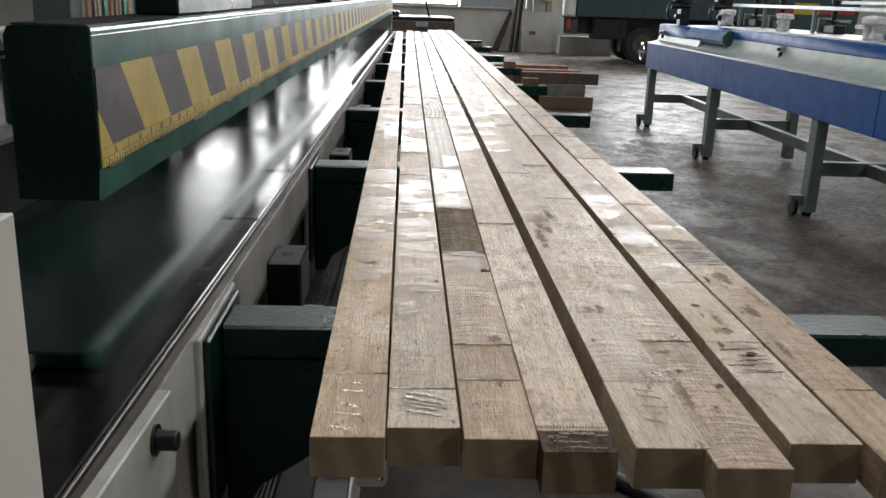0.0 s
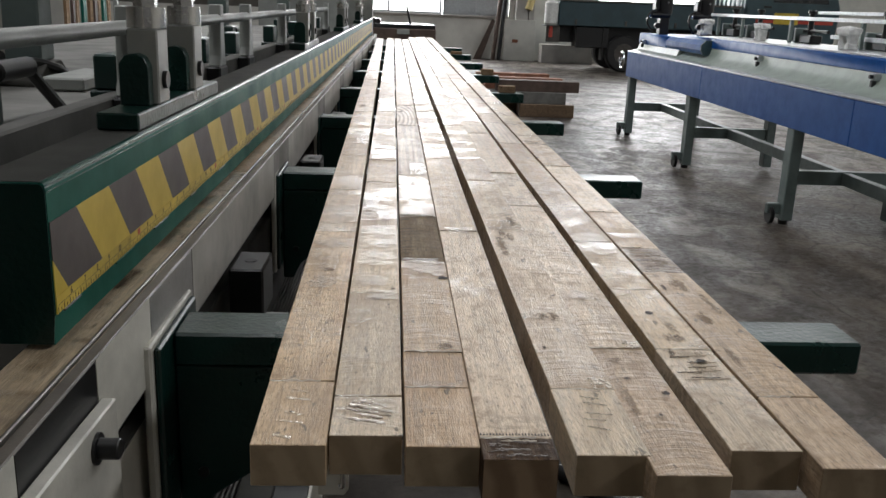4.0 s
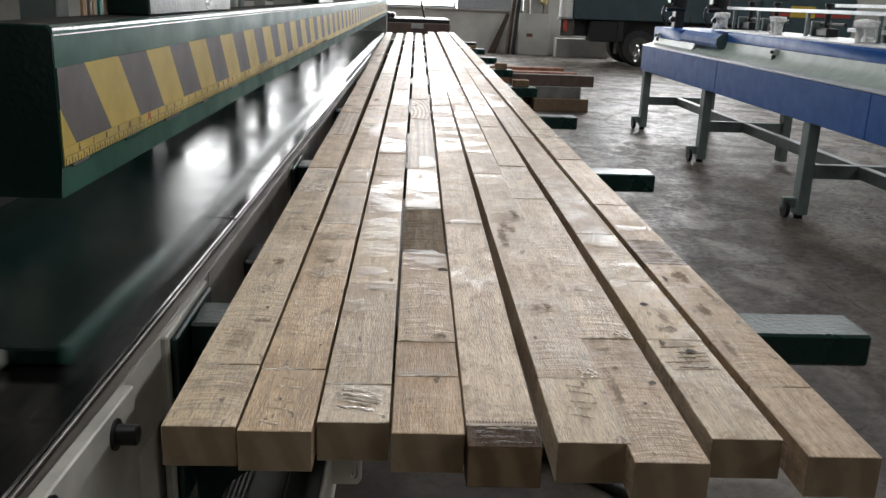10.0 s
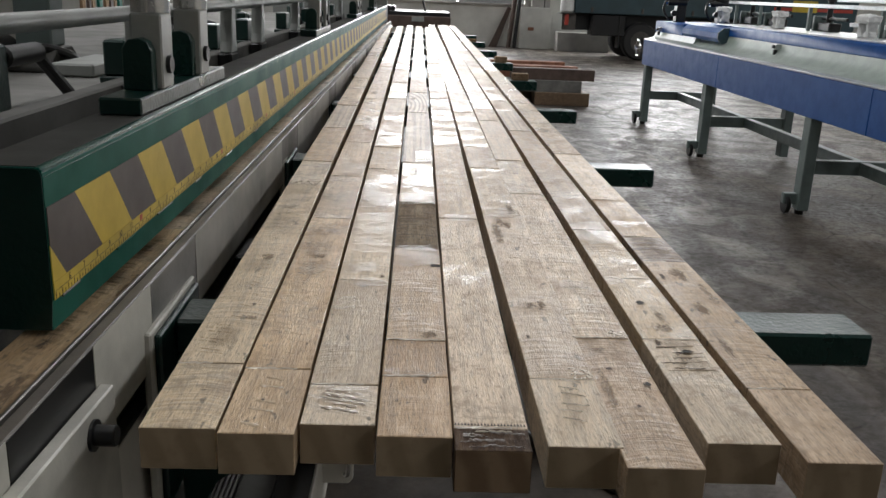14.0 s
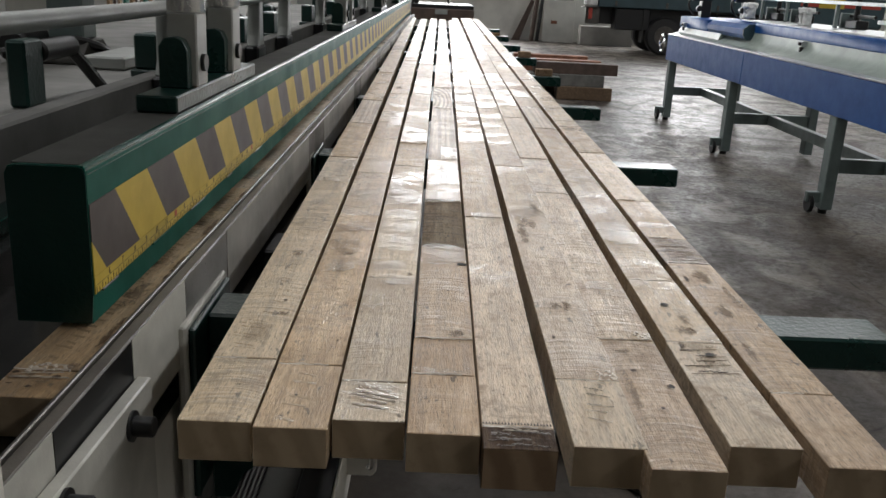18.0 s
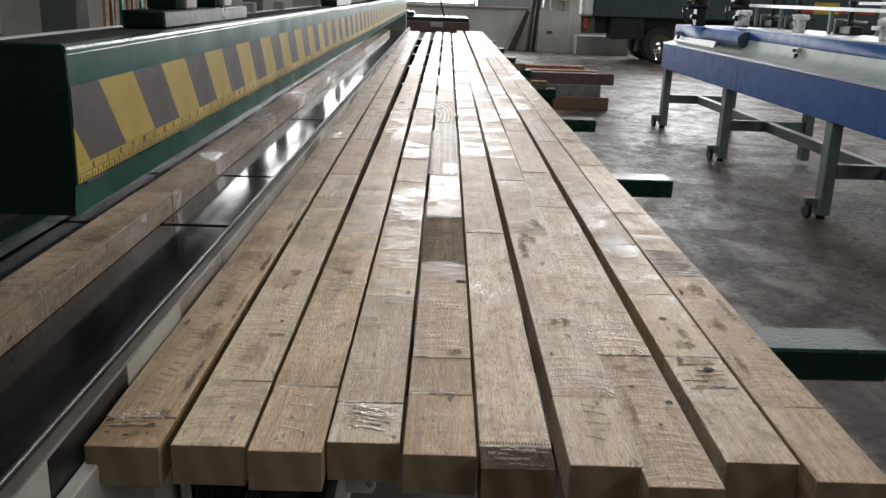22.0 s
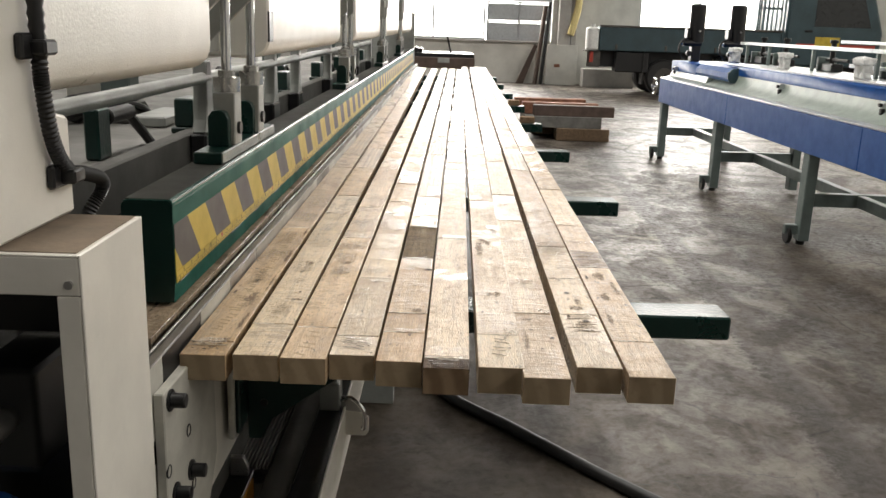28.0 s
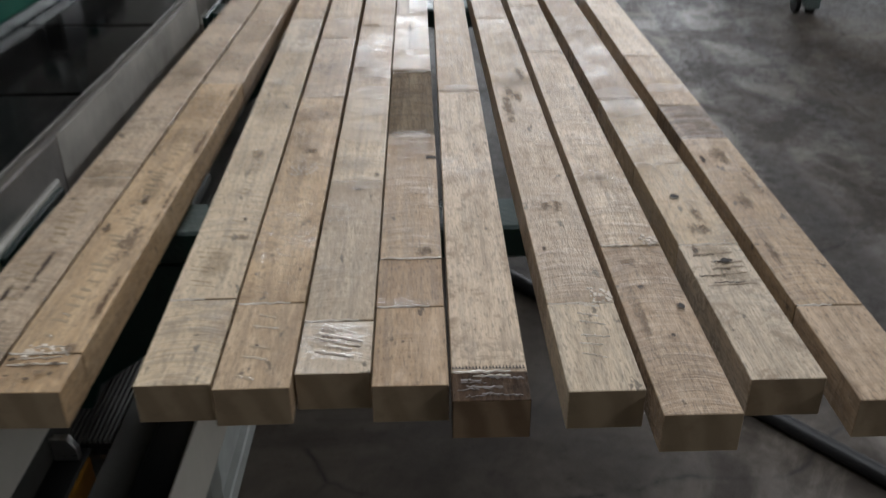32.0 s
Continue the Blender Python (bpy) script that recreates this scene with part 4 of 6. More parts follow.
part("push_rod", cyl((-0.156, -0.1005, 1.05), (0, -1, 0), 0.012, 0.035, 16), STEEL, end_pusher, "steel push rod")

# ---------------------------------------------------------------- upper frame
for y0, y1 in ((-0.2, 0.415), (0.86, 2.04), (2.52, 3.70), (4.18, 5.36), (5.84, 7.4)):
    pr = [(-0.36, 1.322), (-0.19, 1.318), (-0.172, 1.321), (-0.158, 1.329), (-0.15, 1.34), (-0.147, 1.355), (-0.147, 1.95), (-0.36, 1.95)]
    part("upper_housing", prism(pr, "y", y0, y1, bevel=0.005), WHITE_TEX, press, "white hammered-paint upper housing")
for y in PAIRS_Y:
    part("back_web", box(-0.26, -0.25, y + 0.03, y + 0.475, 1.33, 1.95), GREY_PAINT, press)
    for dy in (0.04, 0.235):
        part("cylinder_bracket", prism([(-0.24, 1.345), (-0.215, 1.345), (-0.13, 1.43), (-0.13, 1.95), (-0.24, 1.95)], "y", y + dy, y + dy + 0.012, bevel=0.001), GREY_PAINT, press, "grey gusset beside the cylinder")
    for dy in (0.111, 0.296):
        part("cylinder_barrel", cyl((-0.149, y + dy, 1.475), (0, 0, 1), 0.024, 0.4, 20), GREY_PAINT, press)
# black box flush with the housing draws the shade of an opening
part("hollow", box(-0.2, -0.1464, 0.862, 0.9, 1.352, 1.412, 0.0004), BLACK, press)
# rear works behind the ram
REAR = MACHINE.inverted() @ Matrix.Translation((0.135, -0.575, 1.325)) @ Matrix.Scale(1.39, 4) @ Matrix.Translation((-0.135, 0.575, -1.325)) @ MACHINE
for y in [-0.1] + [p + 0.36 for p in PAIRS_Y[:2]]:
    part("tie_rod", cyl((-0.245, y, 1.27), (0, 1, 0), 0.0105, 0.85 if y < 0 else 1.68, 16), GREY_PAINT, press, at=REAR, label="grey tie rod")
part("rear_rail", box(-0.295, -0.266, 0.1, 4.6, 1.03, 1.172, 0.003), DUSTY, press, at=REAR, label="dusty grey rear rail")
part("rear_table", box(-1.1, -0.296, 0.1, 4.6, 1.145, 1.16, 0.002), REAR_PAINT, press, at=REAR, label="pale dusty rear table")
part("rear_skirt", box(-1.1, -1.08, 0.1, 4.6, 1.02, 1.144), GREY_PAINT, press, at=REAR)
for k, y in enumerate((0.735, 1.36, 1.72, 2.40, 3.05, 3.4, 4.06)):
    part("rear_post", prism([(y - 0.012, 1.173), (y + 0.055, 1.173), (y + 0.042, 1.195), (y + 0.035, 1.3), (y + 0.005, 1.3), (y, 1.195)], "x", -0.262, -0.236, bevel=0.002), GREY_PAINT, press, at=REAR)
    part("rear_stop", box(-0.32, -0.285, y + 0.075, y + 0.155, 1.1725, 1.226, 0.003), GREEN, press, at=REAR)
    part("stop_foot", box(-0.325, -0.28, y + 0.068, y + 0.163, 1.1608, 1.172, 0.002), GREEN, press, at=REAR)
    part("post_foot", box(-0.264, -0.2345, y - 0.02, y + 0.062, 1.1, 1.1725, 0.004), BLACK, press, at=REAR)
part("rear_cabinet", box(-0.605, -0.5215, 1.0, 1.06, 1.196, 2.0, 0.004), PLATE, press, at=REAR, label="pale grey cabinet beside the rear column")
for y in (1.0, 2.6, 4.3):
    part("rear_column", box(-0.521, -0.46, y - 0.028, y + 0.032, 1.2, 2.0, 0.003), LEG, press, at=REAR, label="grey-green rear column")
    part("column_foot", prism([(y - 0.07, 1.1605), (y + 0.075, 1.1605), (y + 0.075, 1.17), (y + 0.035, 1.1995), (y - 0.03, 1.1995), (y - 0.07, 1.17)], "x", -0.52, -0.45, bevel=0.002), DUSTY, press, at=REAR)
for y in (0.5, 1.12, 2.0, 2.95):
    part("lever", cyl((-0.33, y, 1.222), (0, 1, 0), 0.013, 0.1, 12, bevel=0.003), RUBBER, press, at=REAR, label="black lever handle")
    part("lever_leg", cyl((-0.33, y + 0.092, 1.222), (0.1, 0.62, -0.5), 0.008, 0.1, 8), RUBBER, press, at=REAR)
    part("lever_post", box(-0.345, -0.322, y - 0.05, y - 0.001, 1.1608, 1.238, 0.003), GREEN, press, at=REAR)
for y in (0.88, 2.05):
    blk = part("guide_block", box(-0.43, -0.36, y, y + 0.2, 1.1612, 1.182, 0.003), GREY_PAINT, press, at=REAR, label="white guide block")
    part("block_screw", cyl((-0.38, y + 0.17, 1.1822), (0, 0, 1), 0.007, 0.008, 10), BLACK, blk)
    part("motor", cyl((-0.55, y + 0.02, 1.19), (0, 1, 0), 0.028, 0.1, 18, bevel=0.006), BLACK, press, at=REAR, label="black motor behind the beam")
    part("motor", cyl((-0.5, y + 0.13, 1.185), (0, 1, 0), 0.022, 0.07, 18, bevel=0.006), BLACK, press, at=REAR)
    part("gearbox", box(-0.6, -0.52, y + 0.13, y + 0.22, 1.1605, 1.215, 0.006), BLACK, press, at=REAR)
    part("cable", tube([(-0.56, y, 1.18), (-0.48, y + 0.07, 1.2), (-0.44, y + 0.12, 1.185), (-0.46, y + 0.2, 1.166)], 0.008, 8, steps=4), RUBBER, press, at=REAR)

# added upright keeps the low windows from reflecting in the far bed
part("glare_blocker", box(-1.15, -0.128, 7.62, 7.74, 0.0, 1.5, 0.004), GREY_PAINT, press, "grey upright added to block window glare on the far bed")
# near end: post, cover box and hose
NEAR_END = MACHINE.inverted() @ Matrix.Translation((0.21, -0.974, 1.397)) @ Matrix.Scale(1.05, 4) @ Matrix.Translation((-0.21, 0.974, -1.397)) @ MACHINE
post = part("end_post", prism([(-0.345, 1.2255), (-0.208, 1.2255), (-0.208, 1.31), (-0.236, 1.316), (-0.242, 1.345), (-0.242, 2.1), (-0.325, 2.1), (-0.345, 1.31)], "x", -0.22, -0.107, bevel=0.003), WHITE, press, "cream end post of the press frame", at=NEAR_END)
hose = part("corrugated_hose", tube([(-0.099, -0.272, 1.75), (-0.099, -0.272, 1.5), (-0.099, -0.272, 1.37), (-0.099, -0.27, 1.336), (-0.099, -0.259, 1.294), (-0.099, -0.235, 1.267), (-0.1, -0.201, 1.259), (-0.102, -0.158, 1.246), (-0.106, -0.152, 1.232), (-0.12, -0.165, 1.2), (-0.15, -0.17, 1.1)], 0.0068, 12, ribs=0.0012, steps=22), RUBBER, press, "black corrugated cable hose", at=NEAR_END)
for y, z in ((-0.272, 1.37), (-0.236, 1.263)):
    part("hose_clip", box(-0.107, -0.088, y - 0.011, y + 0.011, z - 0.006, z + 0.006, 0.002), BLACK, press, at=NEAR_END)
    part("clip_base", box(-0.107, -0.1, y - 0.024, y + 0.016, z - 0.009, z + 0.011, 0.002), BLACK, press, at=NEAR_END)

cover = thing("machine_cover_box", "cream sheet-metal end cover with an open dark front", "machine cover")
bx0, bx1, by0, by1, bz1 = -0.4515, -0.063, -0.3167, -0.171, 1.215
for x0, x1, lip in ((bx1 - 0.002, bx1, bx1 - 0.0205), (bx0, bx0 + 0.002, bx0 + 0.0022)):
    part("side_panel", box(x0, x1, by0, by1, 0.0, bz1, 0.0009), WHITE, cover, "cream side panel")
    part("front_flange", box(lip, lip + 0.0182, by0, by0 + 0.0025, 0.0, bz1 - 0.034, 0.0008), WHITE, cover, "cream folded front flange")
part("front_flange", box(bx0 + 0.0022, bx1 - 0.0022, by0, by0 + 0.0025, bz1 - 0.0335, bz1 - 0.0025, 0.0008), WHITE, cover, "cream folded top flange")
part("top_panel", box(bx0 + 0.0022, bx1 - 0.0022, by0, by1, bz1 - 0.0024, bz1 - 0.0004, 0.0006), WHITE, cover, "cream top panel, dusty")
part("dust_layer", box(bx0 + 0.005, bx1 - 0.005, by0 + 0.006, by1 - 0.003, bz1 - 0.0002, bz1 + 0.0004), DUST, cover, "brown sawdust on the cover top")
# black sheets added inside the cover to stand for its dark interior
part("shade_back_panel", box(bx0 + 0.0025, bx1 - 0.0025, by1 - 0.0035, by1 - 0.0005, 0.0, 0.983), BLACK, cover)
part("shade_back_panel", box(bx0 + 0.0025, -0.44, by1 - 0.0035, by1 - 0.0005, 0.9835, 1.0985), BLACK, cover)
part("shade_back_panel", box(bx0 + 0.0025, bx1 - 0.0025, by1 - 0.0035, by1 - 0.0005, 1.099, bz1 - 0.003), BLACK, cover, "black panel standing for shade above the infeed opening")
part("lining", box(bx1 - 0.0035, bx1 - 0.0022, by0 + 0.004, by1 - 0.005, 0.0, bz1 - 0.004), BLACK, cover, "black sheet standing for the shade inside the cover")
# made-up blue cylinder stands for a blue glow inside the cover
part("blue_glow_cylinder", cyl((-0.205, -0.23, 0.77), (0, 0, 1), 0.036, 0.175, 20, bevel=0.012), BLUE, cover, "blue cylinder standing for the blue glow inside the cover")
part("corner_screw", cyl((bx1 - 0.01, by0 + 0.0005, bz1 - 0.024), (0, -1, 0), 0.0036, 0.003, 10), STEEL, cover)

infeed = thing("infeed_conveyor", "grey roller conveyor that feeds planks into the press", "conveyor")
part("side_rail", box(-0.51, -0.49, -8.2, -0.325, 0.93, 0.993, 0.002), GREY_PAINT, infeed)
part("slide_plate", box(-0.4895, -0.22, -8.2, -0.325, 0.985, 0.9952, 0.001), STEEL_DULL, infeed)
part("side_rail", box(-0.2195, -0.20, -8.2, -0.325, 0.93, 0.993, 0.002), GREY_PAINT, infeed)
for y in (-8.0, -5.6, -3.2, -0.7):
    for x in (-0.51, -0.23):
        part("leg", box(x, x + 0.03, y, y + 0.03, 0.0, 0.9295, 0.002), GREY_PAINT, infeed)

# ---------------------------------------------------------------- rack arms


def arm():
    a = thing("support_arm", "dark green painted steel support arm of the rack", "support arm", "rack support arms")
    part("tube", box(-0.071, 0.667, 0, 0.068, ARM_TOP - 0.037, ARM_TOP, 0.003), GREEN, a)
    part("gusset", prism([(-0.071, ARM_TOP - 0.0375), (0.187, ARM_TOP - 0.0375), (-0.035, 0.79), (-0.05, 0.757), (-0.071, 0.757)], "y", 0.002, 0.066, bevel=0.002), GREEN, a, "dark green gusset plate")
    pl = part("mounting_plate", box(-0.0871, -0.0782, -0.06, 0.122, 0.785, ARM_TOP + 0.008, 0.002), PLATE, a, "pale grey mounting plate")
    part("arm_flange", box(-0.078, -0.0715, -0.05, 0.112, 0.79, ARM_TOP + 0.003, 0.002), GREEN, a, "dark green bolted flange")
    for y, z in ((0.1, 0.93), (0.1, 0.82)):
        part("bolt", cyl((-0.0715, y, z), (1, 0, 0), 0.008, 0.008, 12), BLACK, pl)
    part("gusset_bolt", cyl((-0.045, 0.0015, 0.82), (0, -1, 0), 0.006, 0.003, 12), BLACK, a)
    return a


first = arm()
first.matrix_basis = true_size(pose(0, ARMS_Y[0], 0))
for y in ARMS_Y[1:]:
    copy_thing(first, true_size(pose(0.0063 * (y - ARMS_Y[0]), y, 0)))

# ---------------------------------------------------------------- planks
seg_cache = {}


def segment_mesh(length, h, material, worn=False):
    key = (round(length, 3), round(h, 4), material.name, worn)
    if key not in seg_cache:
        if worn:
            w = BOARD_W
            pr = [(0, 0), (w, 0), (w, h * 0.7), (w - 0.0015, h * 0.88), (w - 0.0045, h), (0.001, h), (0, h - 0.001)]
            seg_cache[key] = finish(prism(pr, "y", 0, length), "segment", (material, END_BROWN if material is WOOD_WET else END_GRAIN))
        else:
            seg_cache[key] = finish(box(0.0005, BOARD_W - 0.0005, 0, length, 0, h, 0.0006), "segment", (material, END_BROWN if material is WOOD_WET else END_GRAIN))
        if material is not WOOD_DARK:
            for f in seg_cache[key].polygons:
                if abs(f.normal.y) > 0.9:
                    f.material_index = 1
    return seg_cache[key]


rng = random.Random(4)


def wavy_bead(x0, x1, y, z, amp, width, seed, tilt=0.0, high=0.0014):
    """A thin uneven line of dried glue across a plank."""
    r = random.Random(seed)
    b = bmesh.new()
    n = 12
    rows = []
    for i in range(n + 1):
        x = x0 + (x1 - x0) * i / n
        yc = y + r.uniform(-amp, amp) + tilt * i / n
        w = width * r.uniform(0.35, 1.0)
        hgt = high * r.uniform(0.3, 1.0)
        rows.append([b.verts.new(p) for p in ((x, yc - w, z), (x, yc - w * 0.3, z + hgt), (x, yc + w * 0.4, z + hgt * 0.8), (x, yc + w, z))])
    for a, c in zip(rows, rows[1:]):
        for k in range(3):
            b.faces.new((a[k], a[k + 1], c[k + 1], c[k]))
        b.faces.new((a[0], c[0], c[3], a[3]))
    b.faces.new(rows[0])
    b.faces.new(rows[-1][::-1])
    bmesh.ops.recalc_face_normals(b, faces=b.faces)
    return b


def figure(x, y, rx, ry, z, seed):
    """A knot or a stain: a thin uneven disc, a hair proud of the wood."""
    r = random.Random(seed)
    b = bmesh.new()
    n = 18
    ring = []
    for i in range(n):
        a = 2 * math.pi * i / n
        q = r.uniform(0.85, 1.1)
        ring.append(b.verts.new((min(max(x + rx * q * math.cos(a), 0.001), BOARD_W - 0.001), y + ry * q * math.sin(a), z)))
    b.faces.new(ring)
    return b


def stroke(x, y, rx, ry, z):
    """A four-sided film across part of a plank."""
    b = bmesh.new()
    x0, x1 = max(x - rx, 0.001), min(x + rx, BOARD_W - 0.001)
    b.faces.new([b.verts.new(q) for q in ((x0, y - ry, z), (x1, y - ry * 0.8, z), (x1, y + ry, z), (x0, y + ry * 0.9, z))])
    return b


def plank(label, joints, length, special, worn=False):
    p = thing("timber_plank", label, "plank", "planks on the rack")
    cuts = [0.0] + list(joints)
    while cuts[-1] < length - 0.5:
        cuts.append(round(cuts[-1] + rng.choice((0.22, 0.28, 0.34, 0.4, 0.46, 0.52)), 2))
    cuts.append(length)
    for i, (a, c) in enumerate(zip(cuts, cuts[1:])):
        h = BOARD_H - rng.choice((0, 0.0003, 0.0006, 0.001))
        mat = special.get(i) or (WOOD_RED if rng.random() < 0.14 else WOOD_GREY if rng.random() < 0.16 else WOOD_LINES if (i > 3 and rng.random() < 0.06) else WOOD)
        kind = {"dark_heartwood": "dark brown heartwood segment", "wet_dark_wood": "dark wet end segment", "ringed_hardwood": "segment with swirling dark growth rings", "reddish_hardwood": "reddish brown segment"}.get(mat.name, "")
        part("segment", segment_mesh(c - a - 0.0011, h, mat, worn), None, p, kind, at=pose(rng.uniform(-0.0004, 0.0004), a, 0))
    for i, c in enumerate(cuts[1:-1]):
        if c < 2.2 and (i < 2 or rng.random() < 0.75):
            part("glue_line", wavy_bead(0.001, BOARD_W * rng.choice((0.55, 0.8, 1.0)) - 0.001, c, BOARD_H - 0.0006, 0.0009, 0.0019 if i < 2 else 0.0012, i + 7), GLUE, p)
    return p


NEAR_Y = {"b1": -0.008, "b2": 0.008, "b3": -0.008, "b4": -0.027, "b5": -0.02, "b6": -0.046, "b7": -0.011, "b8": -0.036, "n1": -0.002, "n2": -0.005, "n3": 0.002}
JOINTS = {"b1": [0.11, 0.6], "b2": [0.067, 0.325, 0.61, 0.935], "b3": [0.101, 0.178, 0.467, 0.710, 1.02, 1.70, 2.15], "b4": [0.033, 0.64, 1.228], "b5": [0.112, 0.657],
          "b6": [0.231, 0.827], "b7": [0.195, 0.373, 0.582, 0.992], "b8": [0.118, 0.469, 0.579, 0.79], "n1": [0.112, 0.802, 1.0, 1.394], "n2": [0.046, 0.665, 1.055], "n3": [0.352, 0.966]}
LENGTH = {"b1": 7.1, "b2": 7.25, "b3": 7.2, "b4": 7.1, "b5": 7.6, "b6": 7.65, "b7": 7.7, "b8": 7.7, "n1": 7.2, "n2": 7.25, "n3": 7.2}
SPECIAL = {"b1": {0: WOOD_HONEY, 1: WOOD_HONEY, 2: WOOD}, "b2": {0: WOOD_PALE, 1: WOOD_PALE, 2: WOOD_PALE, 3: WOOD, 5: WOOD_RED}, "b3": {0: WOOD_RED, 1: WOOD_RED, 2: WOOD, 3: WOOD_DARK, 6: WOOD_RINGS}, "b4": {0: WOOD_WET, 1: WOOD},
           "b5": {0: WOOD_PALE, 1: WOOD}, "b6": {0: WOOD_RED, 1: WOOD}, "b7": {0: WOOD_PALE, 1: WOOD_PALE, 2: WOOD_PALE}, "b8": {0: WOOD_RED, 1: WOOD_RED, 2: WOOD_BROWN, 3: WOOD_RED},
           "n1": {0: WOOD_PALE, 1: WOOD_PALE, 2: WOOD_PALE, 3: WOOD, 4: WOOD_LINES}, "n2": {0: WOOD_HONEY, 1: WOOD_HONEY}, "n3": {0: WOOD, 1: WOOD}}
LABELS = {"b3": "finger-jointed hardwood plank with one dark brown segment", "b4": "finger-jointed hardwood plank with a dark end segment", "b7": "pale finger-jointed hardwood plank with dark knots",
          "b8": "reddish finger-jointed hardwood plank with dark stained segments", "n2": "rough finger-jointed hardwood plank with a waney edge", "b2": "finger-jointed hardwood plank with glue scratches near its end"}
planks = {k: plank(LABELS.get(k, "finger-jointed sawn hardwood plank, damp and pale brown"), JOINTS[k], LENGTH[k], SPECIAL.get(k, {}), False) for k in ("b1", "b2", "b3", "b4", "b5", "b6", "b7", "b8", "n1", "n2", "n3")}
TOP = BOARD_H - 0.0003
# scratches of glue, notches and knots
rs = random.Random(21)
for key, x0, x1, ya, yb, count, wide, tilt in (("b2", 0.011, 0.051, 0.026, 0.06, 5, 0.0026, -0.011), ("b5", 0.016, 0.043, 0.045, 0.108, 6, 0.0014, -0.005), ("b4", 0.012, 0.048, 0.027, 0.029, 1, 0.001, 0.001), ("n2", 0.004, 0.05, 0.03, 0.052, 4, 0.0012, 0.002)):
    for i in range(count):
        xa, xb = x0 + rs.uniform(0, 0.3) * (x1 - x0), x1 - rs.uniform(0, 0.35) * (x1 - x0)
        part("glue_scratch", wavy_bead(xa, xb, ya + (yb - ya) * (i + rs.uniform(-0.25, 0.25)) / max(count - 1, 1), TOP, 0.0008, wide * rs.uniform(0.7, 1.2), 30 + i, tilt * rs.uniform(0.5, 1.3), 0.0012), GLUE, planks[key])
for key, marks in {"b7": [(0.022, 0.292, 0.006, 0.004), (0.033, 0.252, 0.007, 0.022), (0.026, 0.224, 0.014, 0.013), (0.03, 0.226, 0.004, 0.004), (0.03, 0.18, 0.024, 0.016), (0.014, 0.183, 0.005, 0.012), (0.033, 0.163, 0.0054, 0.0035), (0.03, 0.14, 0.022, 0.02)],
                   "b5": [(0.045, 0.70, 0.010, 0.035), (0.022, 0.285, 0.012, 0.012), (0.034, 0.29, 0.006, 0.02), (0.01, 0.20, 0.003, 0.006), (0.012, 0.56, 0.011, 0.06), (0.02, 0.62, 0.008, 0.03), (0.03, 0.60, 0.006, 0.035)], "b2": [(0.018, 0.046, 0.009, 0.012), (0.047, 0.34, 0.006, 0.012)], "b3": [(0.04, 0.19, 0.01, 0.012), (0.025, 0.88, 0.0028, 0.085), (0.032, 0.86, 0.0018, 0.07), (0.012, 1.98, 0.01, 0.03)],
                   "b4": [(0.02, 0.085, 0.0015, 0.003), (0.03, 0.062, 0.001, 0.002), (0.012, 0.09, 0.001, 0.002)], "b6": [(0.045, 0.13, 0.003, 0.005), (0.02, 0.16, 0.004, 0.004), (0.03, 0.09, 0.002, 0.003), (0.018, 0.2, 0.01, 0.006), (0.012, 0.11, 0.006, 0.05)],
                   "n1": [(0.033, 0.06, 0.004, 0.002), (0.03, 0.41, 0.011, 0.014), (0.026, 0.16, 0.021, 0.04), (0.045, 0.215, 0.008, 0.008), (0.04, 0.25, 0.003, 0.006)], "b1": [(0.018, 2.1, 0.015, 0.05), (0.03, 1.55, 0.012, 0.03), (0.045, 0.16, 0.002, 0.006), (0.03, 0.42, 0.009, 0.009), (0.025, 0.05, 0.002, 0.002)],
                   "n2": [(0.026, 0.024, 0.022, 0.018), (0.026, 0.34, 0.018, 0.06), (0.04, 0.22, 0.012, 0.05), (0.051, 0.12, 0.006, 0.05), (0.052, 0.3, 0.004, 0.07), (0.051, 0.45, 0.006, 0.06), (0.052, 0.62, 0.004, 0.05), (0.044, 0.05, 0.006, 0.01), (0.008, 0.036, 0.004, 0.003), (0.04, 0.03, 0.005, 0.003), (0.027, 0.012, 0.005, 0.003), (0.02, 0.03, 0.006, 0.003), (0.034, 0.02, 0.006, 0.003), (0.012, 0.015, 0.004, 0.002), (0.03, 0.3, 0.005, 0.012), (0.01, 0.24, 0.003, 0.01)],
                   "n3": [(0.02, 0.12, 0.003, 0.03), (0.034, 0.16, 0.003, 0.05), (0.012, 0.3, 0.006, 0.006), (0.03, 0.06, 0.002, 0.012)], "b8": [(0.02, 0.3, 0.008, 0.03), (0.03, 0.42, 0.014, 0.03), (0.012, 0.2, 0.006, 0.03), (0.043, 0.35, 0.006, 0.04), (0.008, 0.41, 0.004, 0.02)]}.items():
    for i, (x, y, rx, ry) in enumerate(marks):
        part("knot", figure(x, y, rx * 1.35, ry * 1.35, TOP + 0.0004 + 0.00016 * i, i * 7 + len(key) + int(y * 900)), BARK if key == "n2" and x > 0.05 else KNOT if rx < 0.0055 else SOFT if rx > 0.0165 else STAIN, planks[key])

